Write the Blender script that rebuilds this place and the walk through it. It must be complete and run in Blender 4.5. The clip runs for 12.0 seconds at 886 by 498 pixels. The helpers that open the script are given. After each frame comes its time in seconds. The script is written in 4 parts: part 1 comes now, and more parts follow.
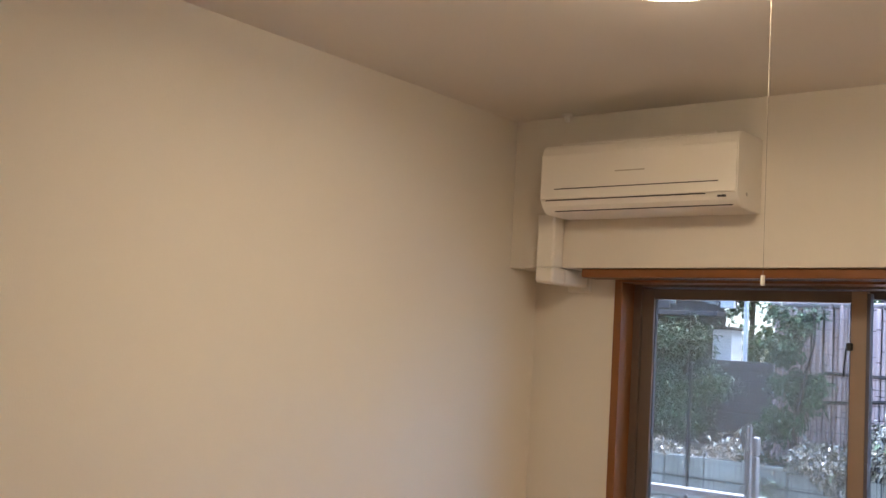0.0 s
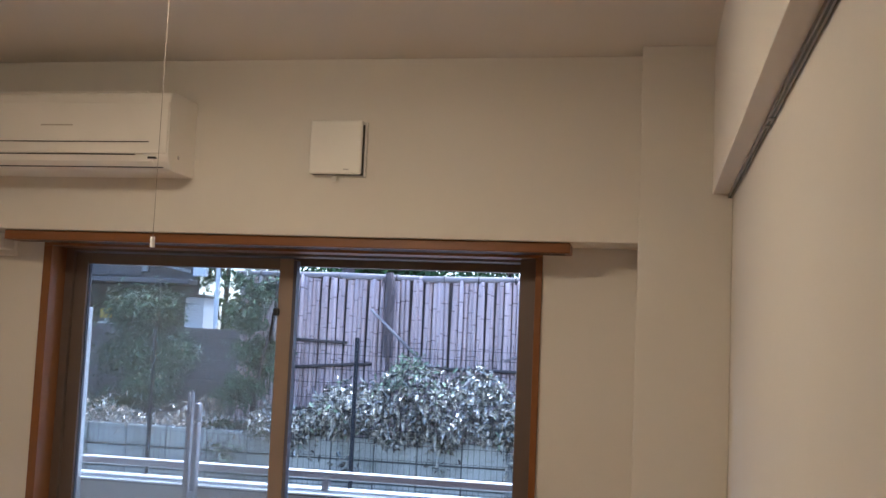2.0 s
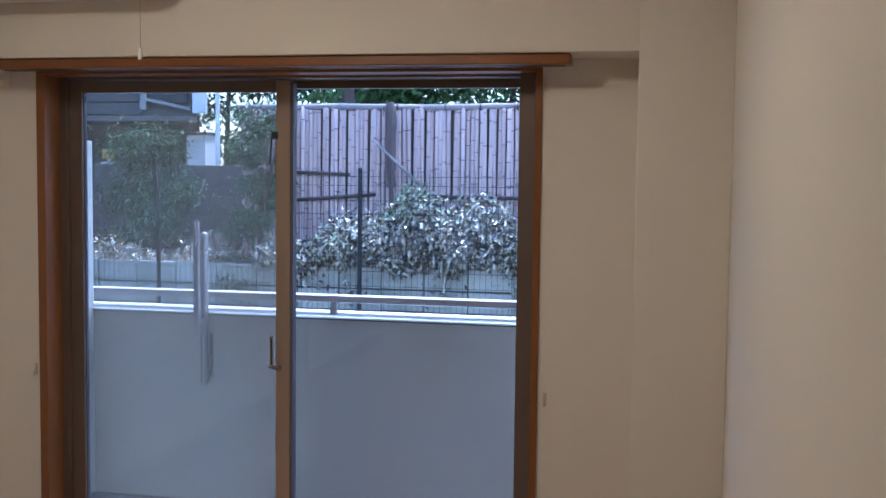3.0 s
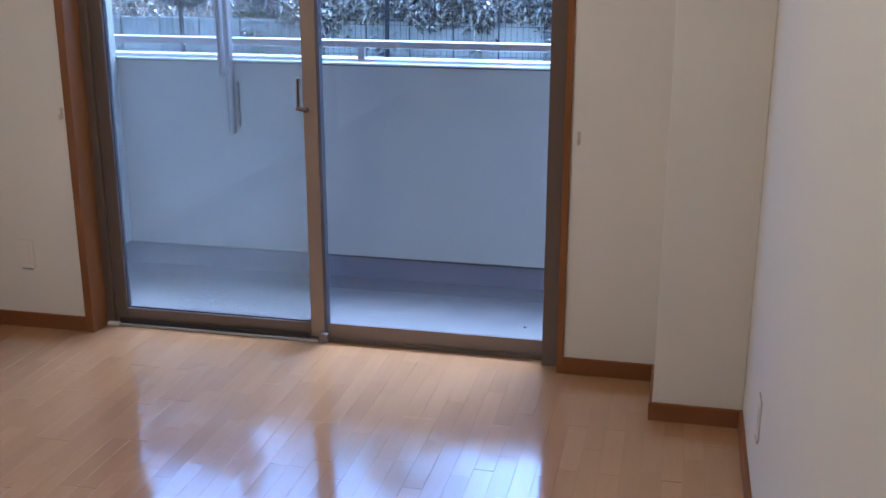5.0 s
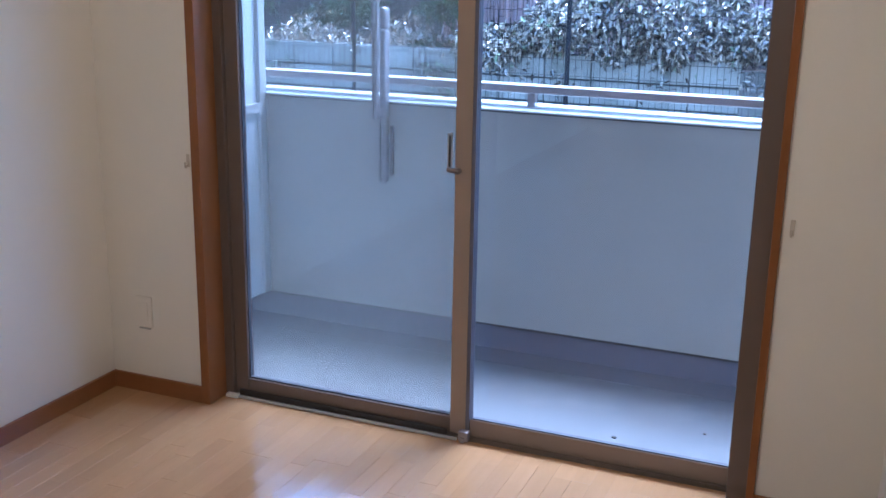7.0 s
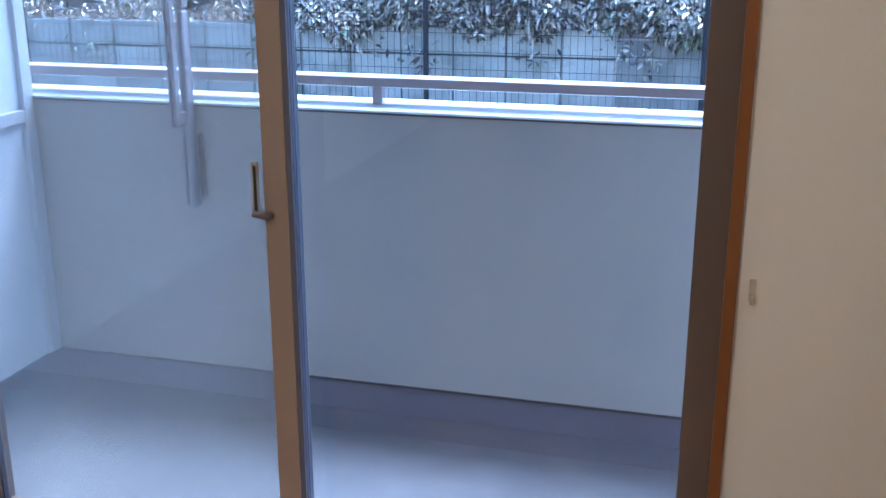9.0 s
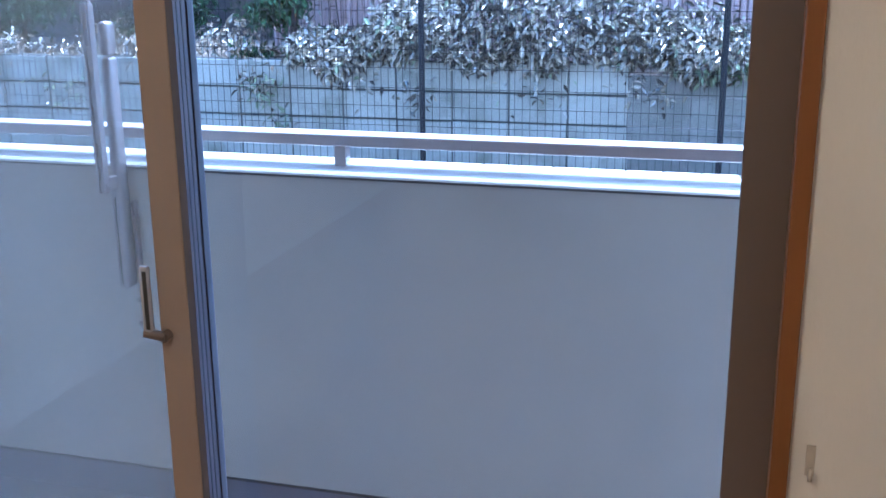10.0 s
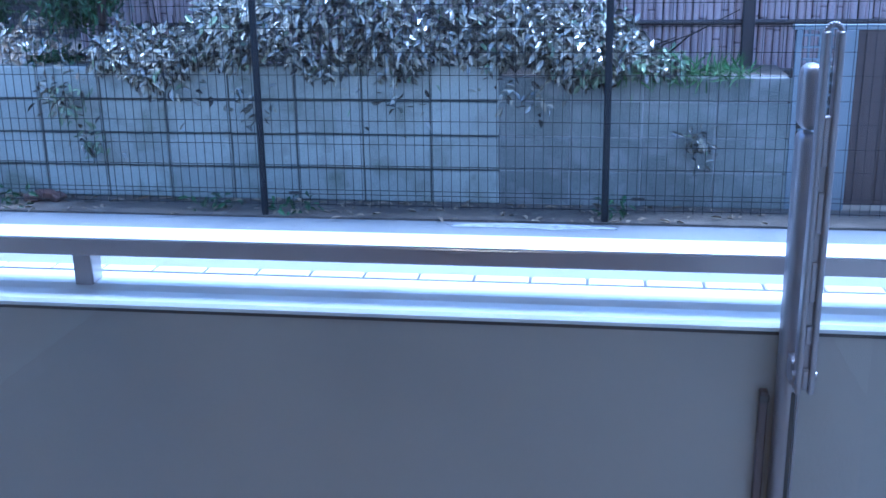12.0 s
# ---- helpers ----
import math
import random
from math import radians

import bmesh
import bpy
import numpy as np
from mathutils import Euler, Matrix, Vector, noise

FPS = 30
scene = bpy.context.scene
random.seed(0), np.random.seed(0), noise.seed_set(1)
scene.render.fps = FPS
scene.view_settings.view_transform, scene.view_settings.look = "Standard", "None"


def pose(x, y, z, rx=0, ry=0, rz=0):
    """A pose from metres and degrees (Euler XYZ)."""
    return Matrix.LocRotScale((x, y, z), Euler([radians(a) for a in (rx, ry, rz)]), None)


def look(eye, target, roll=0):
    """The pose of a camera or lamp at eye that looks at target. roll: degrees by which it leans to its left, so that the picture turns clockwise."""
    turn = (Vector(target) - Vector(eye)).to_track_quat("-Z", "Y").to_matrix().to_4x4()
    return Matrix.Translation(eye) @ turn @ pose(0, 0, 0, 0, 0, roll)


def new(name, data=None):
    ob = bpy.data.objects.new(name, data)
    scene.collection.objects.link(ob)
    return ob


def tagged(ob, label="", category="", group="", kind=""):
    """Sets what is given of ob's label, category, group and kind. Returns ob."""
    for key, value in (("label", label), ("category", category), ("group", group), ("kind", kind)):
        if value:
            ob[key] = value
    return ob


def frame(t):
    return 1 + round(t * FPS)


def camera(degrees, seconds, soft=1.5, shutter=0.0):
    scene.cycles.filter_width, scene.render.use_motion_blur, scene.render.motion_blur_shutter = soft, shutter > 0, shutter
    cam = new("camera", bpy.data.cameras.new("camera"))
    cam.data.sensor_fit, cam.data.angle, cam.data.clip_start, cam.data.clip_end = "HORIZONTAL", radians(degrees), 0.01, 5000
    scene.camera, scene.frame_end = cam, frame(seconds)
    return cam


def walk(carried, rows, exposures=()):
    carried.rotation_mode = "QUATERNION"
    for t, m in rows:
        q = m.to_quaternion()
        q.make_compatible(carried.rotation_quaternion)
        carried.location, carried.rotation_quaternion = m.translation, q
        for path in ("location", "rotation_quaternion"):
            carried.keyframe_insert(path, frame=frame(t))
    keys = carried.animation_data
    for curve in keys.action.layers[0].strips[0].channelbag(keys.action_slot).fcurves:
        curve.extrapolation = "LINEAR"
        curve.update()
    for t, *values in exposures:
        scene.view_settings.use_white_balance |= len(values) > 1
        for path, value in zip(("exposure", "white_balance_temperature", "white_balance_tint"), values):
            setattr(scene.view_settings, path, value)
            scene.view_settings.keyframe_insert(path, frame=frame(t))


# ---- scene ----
cam = camera(45.5, 12.0)
PATH = [
    (0, (0.051, -0.179, 1.684), (-1.189, 1.379, 1.871), 3.4),
    (0.5, (0.049, -0.113, 1.683), (-0.955, 1.606, 1.874), 3.3),
    (1, (0.033, -0.088, 1.674), (-0.705, 1.761, 1.862), 3.6),
    (1.5, (0.152, -0.041, 1.684), (-0.388, 1.875, 1.877), 3.2),
    (2, (0.206, -0.021, 1.685), (-0.183, 1.932, 1.863), 2.5),
    (2.5, (0.216, -0.004, 1.654), (-0.17, 1.958, 1.697), 1.7),
    (3, (0.215, 0.005, 1.625), (-0.174, 1.962, 1.491), 0.7),
    (3.2, (0.216, -0.010, 1.620), (-0.172, 1.942, 1.431), 0.7),
    (3.5, (0.217, -0.033, 1.615), (-0.168, 1.907, 1.319), 0.9),
    (5.5, (0.164, 0.195, 1.497), (-0.318, 2.049, 0.922), -0.3),
    (6, (0.094, 0.358, 1.523), (-0.643, 2.142, 0.999), -0.8),
    (6.5, (0.067, 0.544, 1.54), (-0.673, 2.327, 1.018), 1.1),
    (8.5, (-0.119, 1.401, 1.535), (-0.793, 3.198, 0.972), -1.1),
    (9, (-0.204, 1.704, 1.506), (-0.709, 3.549, 0.923), -0.1),
    (9.5, (-0.245, 1.966, 1.494), (-0.623, 3.84, 0.909), -2.7),
    (10, (-0.251, 2.284, 1.51), (-0.7865, 4.136, 0.974), -0.6),
    (10.5, (-0.302, 2.576, 1.503), (-0.818, 4.431, 0.96), 0.9),
    (11, (-0.406, 2.827, 1.516), (-0.757, 4.722, 0.990), -1.4),
    (11.5, (-0.414, 3.096, 1.523), (-0.772, 4.995, 1.005), -1.1),
    (12, (-0.435, 3.317, 1.529), (-0.722, 5.211, 0.956), -1.0),
]
EXPOSURES = [(t, 3.1 + v, k, 10) for t, v, k in ((0, -0.36, 5260), (1.2, -0.31, 5150), (1.6, -0.46, 5020), (2.0, -0.63, 4900), (2.5, -0.73, 4700), (3.0, -0.76, 4560), (3.5, -0.55, 4430), (5.5, -0.40, 4200), (6.2, -0.37, 4210),
             (8.5, -0.34, 4260), (10.3, -0.32, 4390), (11, -0.40, 4270), (11.5, -0.70, 4180), (12, -1.10, 4080))]
walk(cam, [(t, look(eye, target, roll)) for t, eye, target, roll in PATH], EXPOSURES)

# ---- world, sun ----
SUN_UP, SUN_TURN = 66.0, 20.0
world = bpy.data.worlds.new("world")
scene.world = world
world.use_nodes = True
wn = world.node_tree
sky = wn.nodes.new("ShaderNodeTexSky")
sky.sky_type, sky.sun_disc = "NISHITA", False
sky.sun_elevation, sky.sun_rotation = radians(SUN_UP), radians(SUN_TURN)
sky.dust_density, sky.ozone_density = 2.5, 1.0
wn.links.new(sky.outputs["Color"], wn.nodes["Background"].inputs["Color"])
wn.nodes["Background"].inputs["Strength"].default_value = 0.15
sun_data = bpy.data.lights.new("sun", "SUN")
sun_data.energy, sun_data.angle, sun_data.color = 2.5, radians(40), (1.0, 0.95, 0.9)
sun = new("sun", sun_data)
a, e = radians(SUN_TURN), radians(SUN_UP)
sun.matrix_world = look((0, 0, 30), (-math.sin(a) * math.cos(e) * 10, -math.cos(a) * math.cos(e) * 10, 30 - math.sin(e) * 10))

# ---- room lamp ----
LAMP_X, LAMP_Y, CEIL = -0.985, 1.89, 2.653
LAMP_POWER, SHADE_GLOW, LAMP_COLOR = 1.2, 4.9, (1.0, 0.71, 0.40)
lamp_data = bpy.data.lights.new("lamp_light", "AREA")
lamp_data.shape, lamp_data.size, lamp_data.energy, lamp_data.color = "DISK", 0.30, LAMP_POWER, LAMP_COLOR
lamp_light = new("lamp_light", lamp_data)
lamp_light.matrix_world = look((LAMP_X, LAMP_Y, CEIL - 0.110), (LAMP_X, LAMP_Y, 0))


# ---- materials ----
def material(name, base, rough=0.6, metal=0.0, var=0.12, scale=3.0, fine=60.0, bump=0.1, dist=0.002, spec=0.5, dirt=None, dirt_amount=0.0, piece=0.0,
             island=0.0, stretch=(1, 1, 1), coat=0.0, coat_rough=0.12):
    """A surface with variation at two scales, fine relief, optional stains, and tone changes from piece to piece."""
    m = bpy.data.materials.new(name)
    m.use_nodes = True
    nt = m.node_tree
    N, L = nt.nodes, nt.links
    b = N["Principled BSDF"]
    b.inputs["Roughness"].default_value, b.inputs["Metallic"].default_value = rough, metal
    b.inputs["Specular IOR Level"].default_value = spec
    b.inputs["Coat Weight"].default_value = coat
    b.inputs["Coat Roughness"].default_value = coat_rough
    geo = N.new("ShaderNodeNewGeometry")
    mapping = N.new("ShaderNodeMapping")
    mapping.inputs["Scale"].default_value = stretch
    L.new(geo.outputs["Position"], mapping.inputs["Vector"])

    def noise_node(s, detail):
        n = N.new("ShaderNodeTexNoise")
        n.inputs["Scale"].default_value, n.inputs["Detail"].default_value = s, detail
        L.new(mapping.outputs["Vector"], n.inputs["Vector"])
        return n.outputs["Fac"]

    big, small = noise_node(scale, 4), noise_node(fine, 3)

    def math_node(op, p, q):
        n = N.new("ShaderNodeMath")
        n.operation = op
        for i, v in enumerate((p, q)):
            if isinstance(v, (int, float)):
                n.inputs[i].default_value = v
            else:
                L.new(v, n.inputs[i])
        return n.outputs[0]

    tone = math_node("ADD", math_node("MULTIPLY", math_node("SUBTRACT", big, 0.5), var * 2), math_node("MULTIPLY", math_node("SUBTRACT", small, 0.5), var))
    tone = math_node("ADD", tone, 1.0)
    if piece:
        info = N.new("ShaderNodeObjectInfo")
        tone = math_node("MULTIPLY", tone, math_node("ADD", 1 - piece, math_node("MULTIPLY", info.outputs["Random"], 2 * piece)))
    if island:
        tone = math_node("MULTIPLY", tone, math_node("ADD", 1 - island, math_node("MULTIPLY", geo.outputs["Random Per Island"], 2 * island)))
    color = N.new("ShaderNodeVectorMath")
    color.operation = "SCALE"
    color.inputs[0].default_value = base
    L.new(tone, color.inputs["Scale"])
    out = color.outputs[0]
    if dirt:
        ramp = N.new("ShaderNodeMapRange")
        ramp.inputs["From Min"].default_value, ramp.inputs["From Max"].default_value = 0.5, 0.72
        ramp.inputs["To Max"].default_value = dirt_amount
        L.new(noise_node(scale * 2.3, 6), ramp.inputs["Value"])
        mix = N.new("ShaderNodeMix")
        mix.data_type = "RGBA"
        L.new(ramp.outputs[0], mix.inputs["Factor"])
        L.new(out, mix.inputs[6])
        mix.inputs[7].default_value = (*dirt, 1)
        out = mix.outputs[2]
    L.new(out, b.inputs["Base Color"])
    L.new(math_node("ADD", rough * 0.9, math_node("MULTIPLY", small, rough * 0.2)), b.inputs["Roughness"])
    if bump:
        bn = N.new("ShaderNodeBump")
        bn.inputs["Strength"].default_value, bn.inputs["Distance"].default_value = bump, dist
        L.new(small, bn.inputs["Height"])
        L.new(bn.outputs["Normal"], b.inputs["Normal"])
    return m


WALLPAPER = material("wallpaper", (0.735, 0.69, 0.605), 0.75, var=0.025, scale=1.2, fine=240, bump=0.35, dist=0.0015, stretch=(1, 1, 0.35))
CEILING = material("ceiling_paper", (0.70, 0.65, 0.57), 0.36, spec=0.8, var=0.03, scale=1.0, fine=180, bump=0.2, dist=0.001)
FLOOR_WOOD = material("floor_wood", (0.428, 0.243, 0.108), 0.12, var=0.10, scale=5, fine=45, bump=0.03, dist=0.0006, piece=0.07, stretch=(6, 0.7, 1), spec=0.9, coat=1.0, coat_rough=0.07)
FLOOR_STUFF = material("floor_wood_joined", (0.428, 0.243, 0.108), 0.12, var=0.10, scale=5, fine=45, bump=0.03, dist=0.0006, island=0.07, stretch=(6, 0.7, 1), spec=0.9, coat=1.0, coat_rough=0.07)
FLOOR_JOINT = material("floor_joint", (0.28, 0.155, 0.065), 0.7)
TRIM_WOOD = material("trim_wood", (0.215, 0.08, 0.017), 0.38, var=0.14, scale=4, fine=40, bump=0.05, stretch=(5, 5, 0.6))
TRIM_WOOD_H = material("trim_wood_lengthwise", (0.215, 0.08, 0.017), 0.38, var=0.14, scale=4, fine=40, bump=0.05, stretch=(0.6, 5, 5))
SILL_BRONZE = material("sill_bronze", (0.255, 0.198, 0.160), 0.45, metal=0.25, var=0.07, scale=5, fine=180, bump=0.02, dist=0.0004)
# lighter copy of the frame bronze: room light on the stiles, put into colour
BRONZE_LIT = material("lit_bronze", (0.34, 0.262, 0.203), 0.45, metal=0.25, var=0.05, scale=6, fine=200, bump=0.02, dist=0.0004)
BRONZE = material("bronze_aluminium", (0.178, 0.138, 0.115), 0.42, metal=0.35, var=0.05, scale=6, fine=200, bump=0.02, dist=0.0004)
ALUMINIUM = material("silver_aluminium", (0.25, 0.235, 0.25), 0.40, metal=0.6, var=0.06, scale=6, fine=150, bump=0.03, dist=0.0004, stretch=(1, 1, 0.3))
BEIGE_METAL = material("beige_metal", (0.52, 0.46, 0.37), 0.45, metal=0.2)
DARK_METAL = material("dark_metal", (0.045, 0.04, 0.04), 0.5)
# weather strip grey; on the outer stile it paints daylight over bronze
STRIP_GREY = material("strip_and_stile_grey", (0.11, 0.11, 0.14), 0.5, var=0.06)
GASKET = material("dark_gasket", (0.07, 0.07, 0.085), 0.6)
SOCKET_CREAM = material("socket_cream", (0.74, 0.69, 0.60), 0.55, var=0.02)
STEEL = material("chrome_steel", (0.50, 0.50, 0.51), 0.25, metal=0.35, var=0.05)
FRAME_SILVER = material("frame_silver", (0.46, 0.47, 0.48), 0.4, metal=0.2, var=0.05, scale=5, fine=120, bump=0.02, dist=0.0004)
RAIL_METAL = material("railing_metal", (0.23, 0.20, 0.21), 0.30, metal=0.0, coat=1.0, spec=1.0, var=0.08, scale=4, fine=120, bump=0.03, dist=0.0005)
BLACK = material("black_plastic", (0.02, 0.02, 0.02), 0.45)
# lit copy of the railing metal, for its upward face
RAIL_TOP_LIT = material("rail_top_lit", (0.62, 0.62, 0.64), 0.35, metal=0.3, var=0.06, scale=4, fine=120, bump=0.03, dist=0.0005)
STOP_BROWN = material("stop_brown", (0.085, 0.065, 0.065), 0.55, var=0.1)
WHITE_PLASTIC = material("white_plastic", (0.80, 0.77, 0.70), 0.42, var=0.02, scale=5, fine=90, bump=0.02, dist=0.0004)
AC_PLASTIC = material("aircon_plastic", (0.82, 0.78, 0.70), 0.38, var=0.02, scale=4, fine=80, bump=0.01, dist=0.0004)
GREY_PRINT = material("grey_print", (0.45, 0.43, 0.40), 0.5)
DUCT_PLASTIC = material("duct_plastic", (0.80, 0.76, 0.68), 0.45, var=0.03)
CORD = material("cord", (0.28, 0.24, 0.19), 0.8)
TRACK = material("track_metal", (0.30, 0.28, 0.26), 0.45, metal=0.5, var=0.06)
PARAPET = material("parapet_paint", (0.305, 0.288, 0.270), 0.8, var=0.05, scale=1.4, fine=160, bump=0.3, dist=0.002, dirt=(0.21, 0.205, 0.205), dirt_amount=0.25)
COPING = material("coping_metal", (0.57, 0.60, 0.61), 0.50, metal=0.2, var=0.05, scale=3, fine=90, bump=0.03, dist=0.0006, dirt=(0.36, 0.36, 0.36), dirt_amount=0.3)
COPING_TILE = material("coping_tile", (0.52, 0.52, 0.51), 0.55, var=0.10, piece=0.08, dirt=(0.30, 0.30, 0.29), dirt_amount=0.4)
BALCONY_FLOOR = material("balcony_floor_coat", (0.138, 0.138, 0.146), 0.7, var=0.14, scale=2.0, fine=140, bump=0.3, dist=0.002, dirt=(0.24, 0.24, 0.24), dirt_amount=0.3)
KERB_COAT = material("kerb_coat", (0.115, 0.11, 0.135), 0.7, var=0.08, scale=2, fine=120, bump=0.2)
PLASTER = material("outside_plaster", (0.60, 0.59, 0.57), 0.85, var=0.06, bump=0.3, dist=0.003)
PARTITION = material("partition_panel", (0.56, 0.58, 0.60), 0.5, var=0.03)
MESH_WIRE = material("fence_wire", (0.018, 0.019, 0.022), 0.6, var=0.1, spec=0.2)
BLOCK = material("concrete_block", (0.335, 0.35, 0.32), 0.9, var=0.34, scale=2.6, fine=70, bump=0.5, dist=0.004, dirt=(0.13, 0.145, 0.11), dirt_amount=0.75, piece=0.10)
BLOCK_OLD = material("stained_concrete_block", (0.19, 0.20, 0.185), 0.9, var=0.4, scale=4, fine=60, bump=0.6, dist=0.005, dirt=(0.30, 0.30, 0.29), dirt_amount=0.75, piece=0.12)
MORTAR = material("mortar", (0.080, 0.086, 0.082), 0.95, var=0.4, bump=0.5)
MORTAR_OLD = material("pale_mortar", (0.32, 0.32, 0.31), 0.95, var=0.5, bump=0.5)
CEMENT = material("dried_cement", (0.44, 0.44, 0.43), 0.9, var=0.4, scale=9, fine=60, bump=0.5, dirt=(0.22, 0.22, 0.22), dirt_amount=0.8)
EARTH = material("earth", (0.10, 0.085, 0.07), 0.95, var=0.35, scale=4, fine=50, bump=0.8, dist=0.01, dirt=(0.22, 0.19, 0.15), dirt_amount=0.5)
CONCRETE = material("concrete_path", (0.22, 0.22, 0.22), 0.9, var=0.14, scale=2, fine=60, bump=0.5, dist=0.004, dirt=(0.20, 0.19, 0.18), dirt_amount=0.5)
GROUND = material("ground_soil", (0.20, 0.19, 0.17), 0.95, var=0.3, scale=1.5, fine=30, bump=0.6, dist=0.01)
BAMBOO = material("weathered_bamboo", (0.51, 0.40, 0.385), 0.85, spec=0.25, var=0.30, scale=3, fine=50, bump=0.2, dist=0.002, piece=0.11, stretch=(4, 4, 0.5))
BAMBOO_DARK = material("dark_bamboo_rail", (0.07, 0.055, 0.05), 0.7, var=0.25, bump=0.3)
BAMBOO_NODE = material("bamboo_node", (0.26, 0.20, 0.20), 0.9, spec=0.2, var=0.3)
BAMBOO_CAP = material("bamboo_cap", (0.25, 0.22, 0.22), 0.8, spec=0.3, var=0.45, stretch=(0.5, 4, 4))
BARK = material("bark", (0.062, 0.050, 0.047), 0.95, spec=0.15, var=0.35, scale=8, fine=60, bump=0.9, dist=0.01, stretch=(3, 3, 0.7))
BARK_SHAGGY = material("shaggy_bark", (0.15, 0.12, 0.118), 0.95, spec=0.15, var=0.6, scale=6, fine=40, bump=0.9, dist=0.01, stretch=(5, 5, 0.6))
# pale base: part of the sky sheen on the leaves is in the colour
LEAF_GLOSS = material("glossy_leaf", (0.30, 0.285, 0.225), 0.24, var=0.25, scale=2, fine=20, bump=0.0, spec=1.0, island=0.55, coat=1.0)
LEAF_FRESH = material("fresh_leaf", (0.21, 0.27, 0.165), 0.35, var=0.3, scale=2, bump=0.0, spec=0.6, island=0.4)
LEAF_DRY = material("dry_leaf", (0.24, 0.19, 0.13), 0.6, var=0.3, scale=3, bump=0.0, island=0.4)
# dark copy of the hedge leaf, colours in the shade of the gaps
LEAF_SHADE = material("shaded_leaf", (0.055, 0.048, 0.035), 0.45, var=0.3, scale=3, bump=0.0, island=0.5)
LEAF_GREEN = material("green_leaf", (0.045, 0.092, 0.038), 0.5, spec=0.35, var=0.35, scale=2, bump=0.0, island=0.6)
LEAF_FAR = material("far_leaf", (0.085, 0.16, 0.055), 0.5, spec=0.25, var=0.3, scale=1, bump=0.0, island=0.45)
GRASS = material("grass_blade", (0.10, 0.20, 0.06), 0.5, var=0.3, bump=0.0, island=0.4)
DARK_WOOD = material("dark_board", (0.125, 0.11, 0.105), 0.75, var=0.2, scale=3, fine=40, bump=0.3, piece=0.15, stretch=(0.5, 5, 5))
HOUSE_WALL = material("house_wall", (0.105, 0.092, 0.084), 0.85, var=0.1, bump=0.2)
HOUSE_WHITE = material("house_white", (0.82, 0.82, 0.82), 0.7, var=0.04)
YELLOW = material("yellow_sheet", (0.75, 0.55, 0.08), 0.6)
GATE_BLUE = material("gate_blue_steel", (0.24, 0.27, 0.30), 0.45, metal=0.4, var=0.1)
GATE_BROWN = material("gate_brown_panel", (0.09, 0.066, 0.06), 0.6, var=0.2, stretch=(4, 4, 0.6))
TILE_RUBBLE = material("brick_rubble", (0.11, 0.065, 0.055), 0.9, var=0.3, bump=0.6)


def glass(name, rough=0.0, haze=0.0):
    m = bpy.data.materials.new(name)
    m.use_nodes = True
    N, L = m.node_tree.nodes, m.node_tree.links
    N.remove(N["Principled BSDF"])
    clear, gloss, fres, mix = (N.new("ShaderNode" + k) for k in ("BsdfTransparent", "BsdfGlossy", "Fresnel", "MixShader"))
    clear.inputs["Color"].default_value = (0.94, 0.96, 0.96, 1)
    gloss.inputs["Roughness"].default_value = rough
    fres.inputs["IOR"].default_value = 1.65
    L.new(fres.outputs[0], mix.inputs[0])
    L.new(clear.outputs[0], mix.inputs[1])
    L.new(gloss.outputs[0], mix.inputs[2])
    L.new(mix.outputs[0], N["Material Output"].inputs["Surface"])
    return m


def screen_cloth():
    m = bpy.data.materials.new("insect_net")
    m.use_nodes = True
    N, L = m.node_tree.nodes, m.node_tree.links
    b = N["Principled BSDF"]
    b.inputs["Base Color"].default_value = (0.52, 0.56, 0.55, 1)
    b.inputs["Roughness"].default_value = 0.8
    clear, mix = N.new("ShaderNodeBsdfTransparent"), N.new("ShaderNodeMixShader")
    mix.inputs[0].default_value = 0.19
    L.new(clear.outputs[0], mix.inputs[1])
    L.new(b.outputs[0], mix.inputs[2])
    L.new(mix.outputs[0], N["Material Output"].inputs["Surface"])
    return m


def glow(name, color, strength):
    m = bpy.data.materials.new(name)
    m.use_nodes = True
    b = m.node_tree.nodes["Principled BSDF"]
    b.inputs["Base Color"].default_value = (0.85, 0.83, 0.78, 1)
    b.inputs["Emission Color"].default_value = (*color, 1)
    b.inputs["Emission Strength"].default_value = strength
    return m


CLEAR = bpy.data.materials.new("glass_back")
CLEAR.use_nodes = True
n = CLEAR.node_tree.nodes
n.remove(n["Principled BSDF"])
CLEAR.node_tree.links.new(n.new("ShaderNodeBsdfTransparent").outputs[0], n["Material Output"].inputs["Surface"])
GLASS, NET, SHADE = glass("window_glass"), screen_cloth(), glow("lamp_shade", LAMP_COLOR, SHADE_GLOW)


# ---- mesh helpers ----
def box(bm, x0, x1, y0, y1, z0, z1, bev=0.0, seg=2):
    vs = bmesh.ops.create_cube(bm, size=1.0, matrix=Matrix.Translation(((x0 + x1) / 2, (y0 + y1) / 2, (z0 + z1) / 2)) @ Matrix.Diagonal((x1 - x0, y1 - y0, z1 - z0, 1)))["verts"]
    if bev:
        es = {e for v in vs for e in v.link_edges}
        bmesh.ops.bevel(bm, geom=list(es), offset=bev, segments=seg, profile=0.5, affect="EDGES")
    return bm


def rod(bm, p, q, r0, r1=None, sides=10):
    p, q = Vector(p), Vector(q)
    d = q - p
    m = Matrix.Translation((p + q) / 2) @ d.to_track_quat("Z", "Y").to_matrix().to_4x4()
    bmesh.ops.create_cone(bm, cap_ends=True, segments=sides, radius1=r0, radius2=r0 if r1 is None else r1, depth=d.length, matrix=m)
    return bm


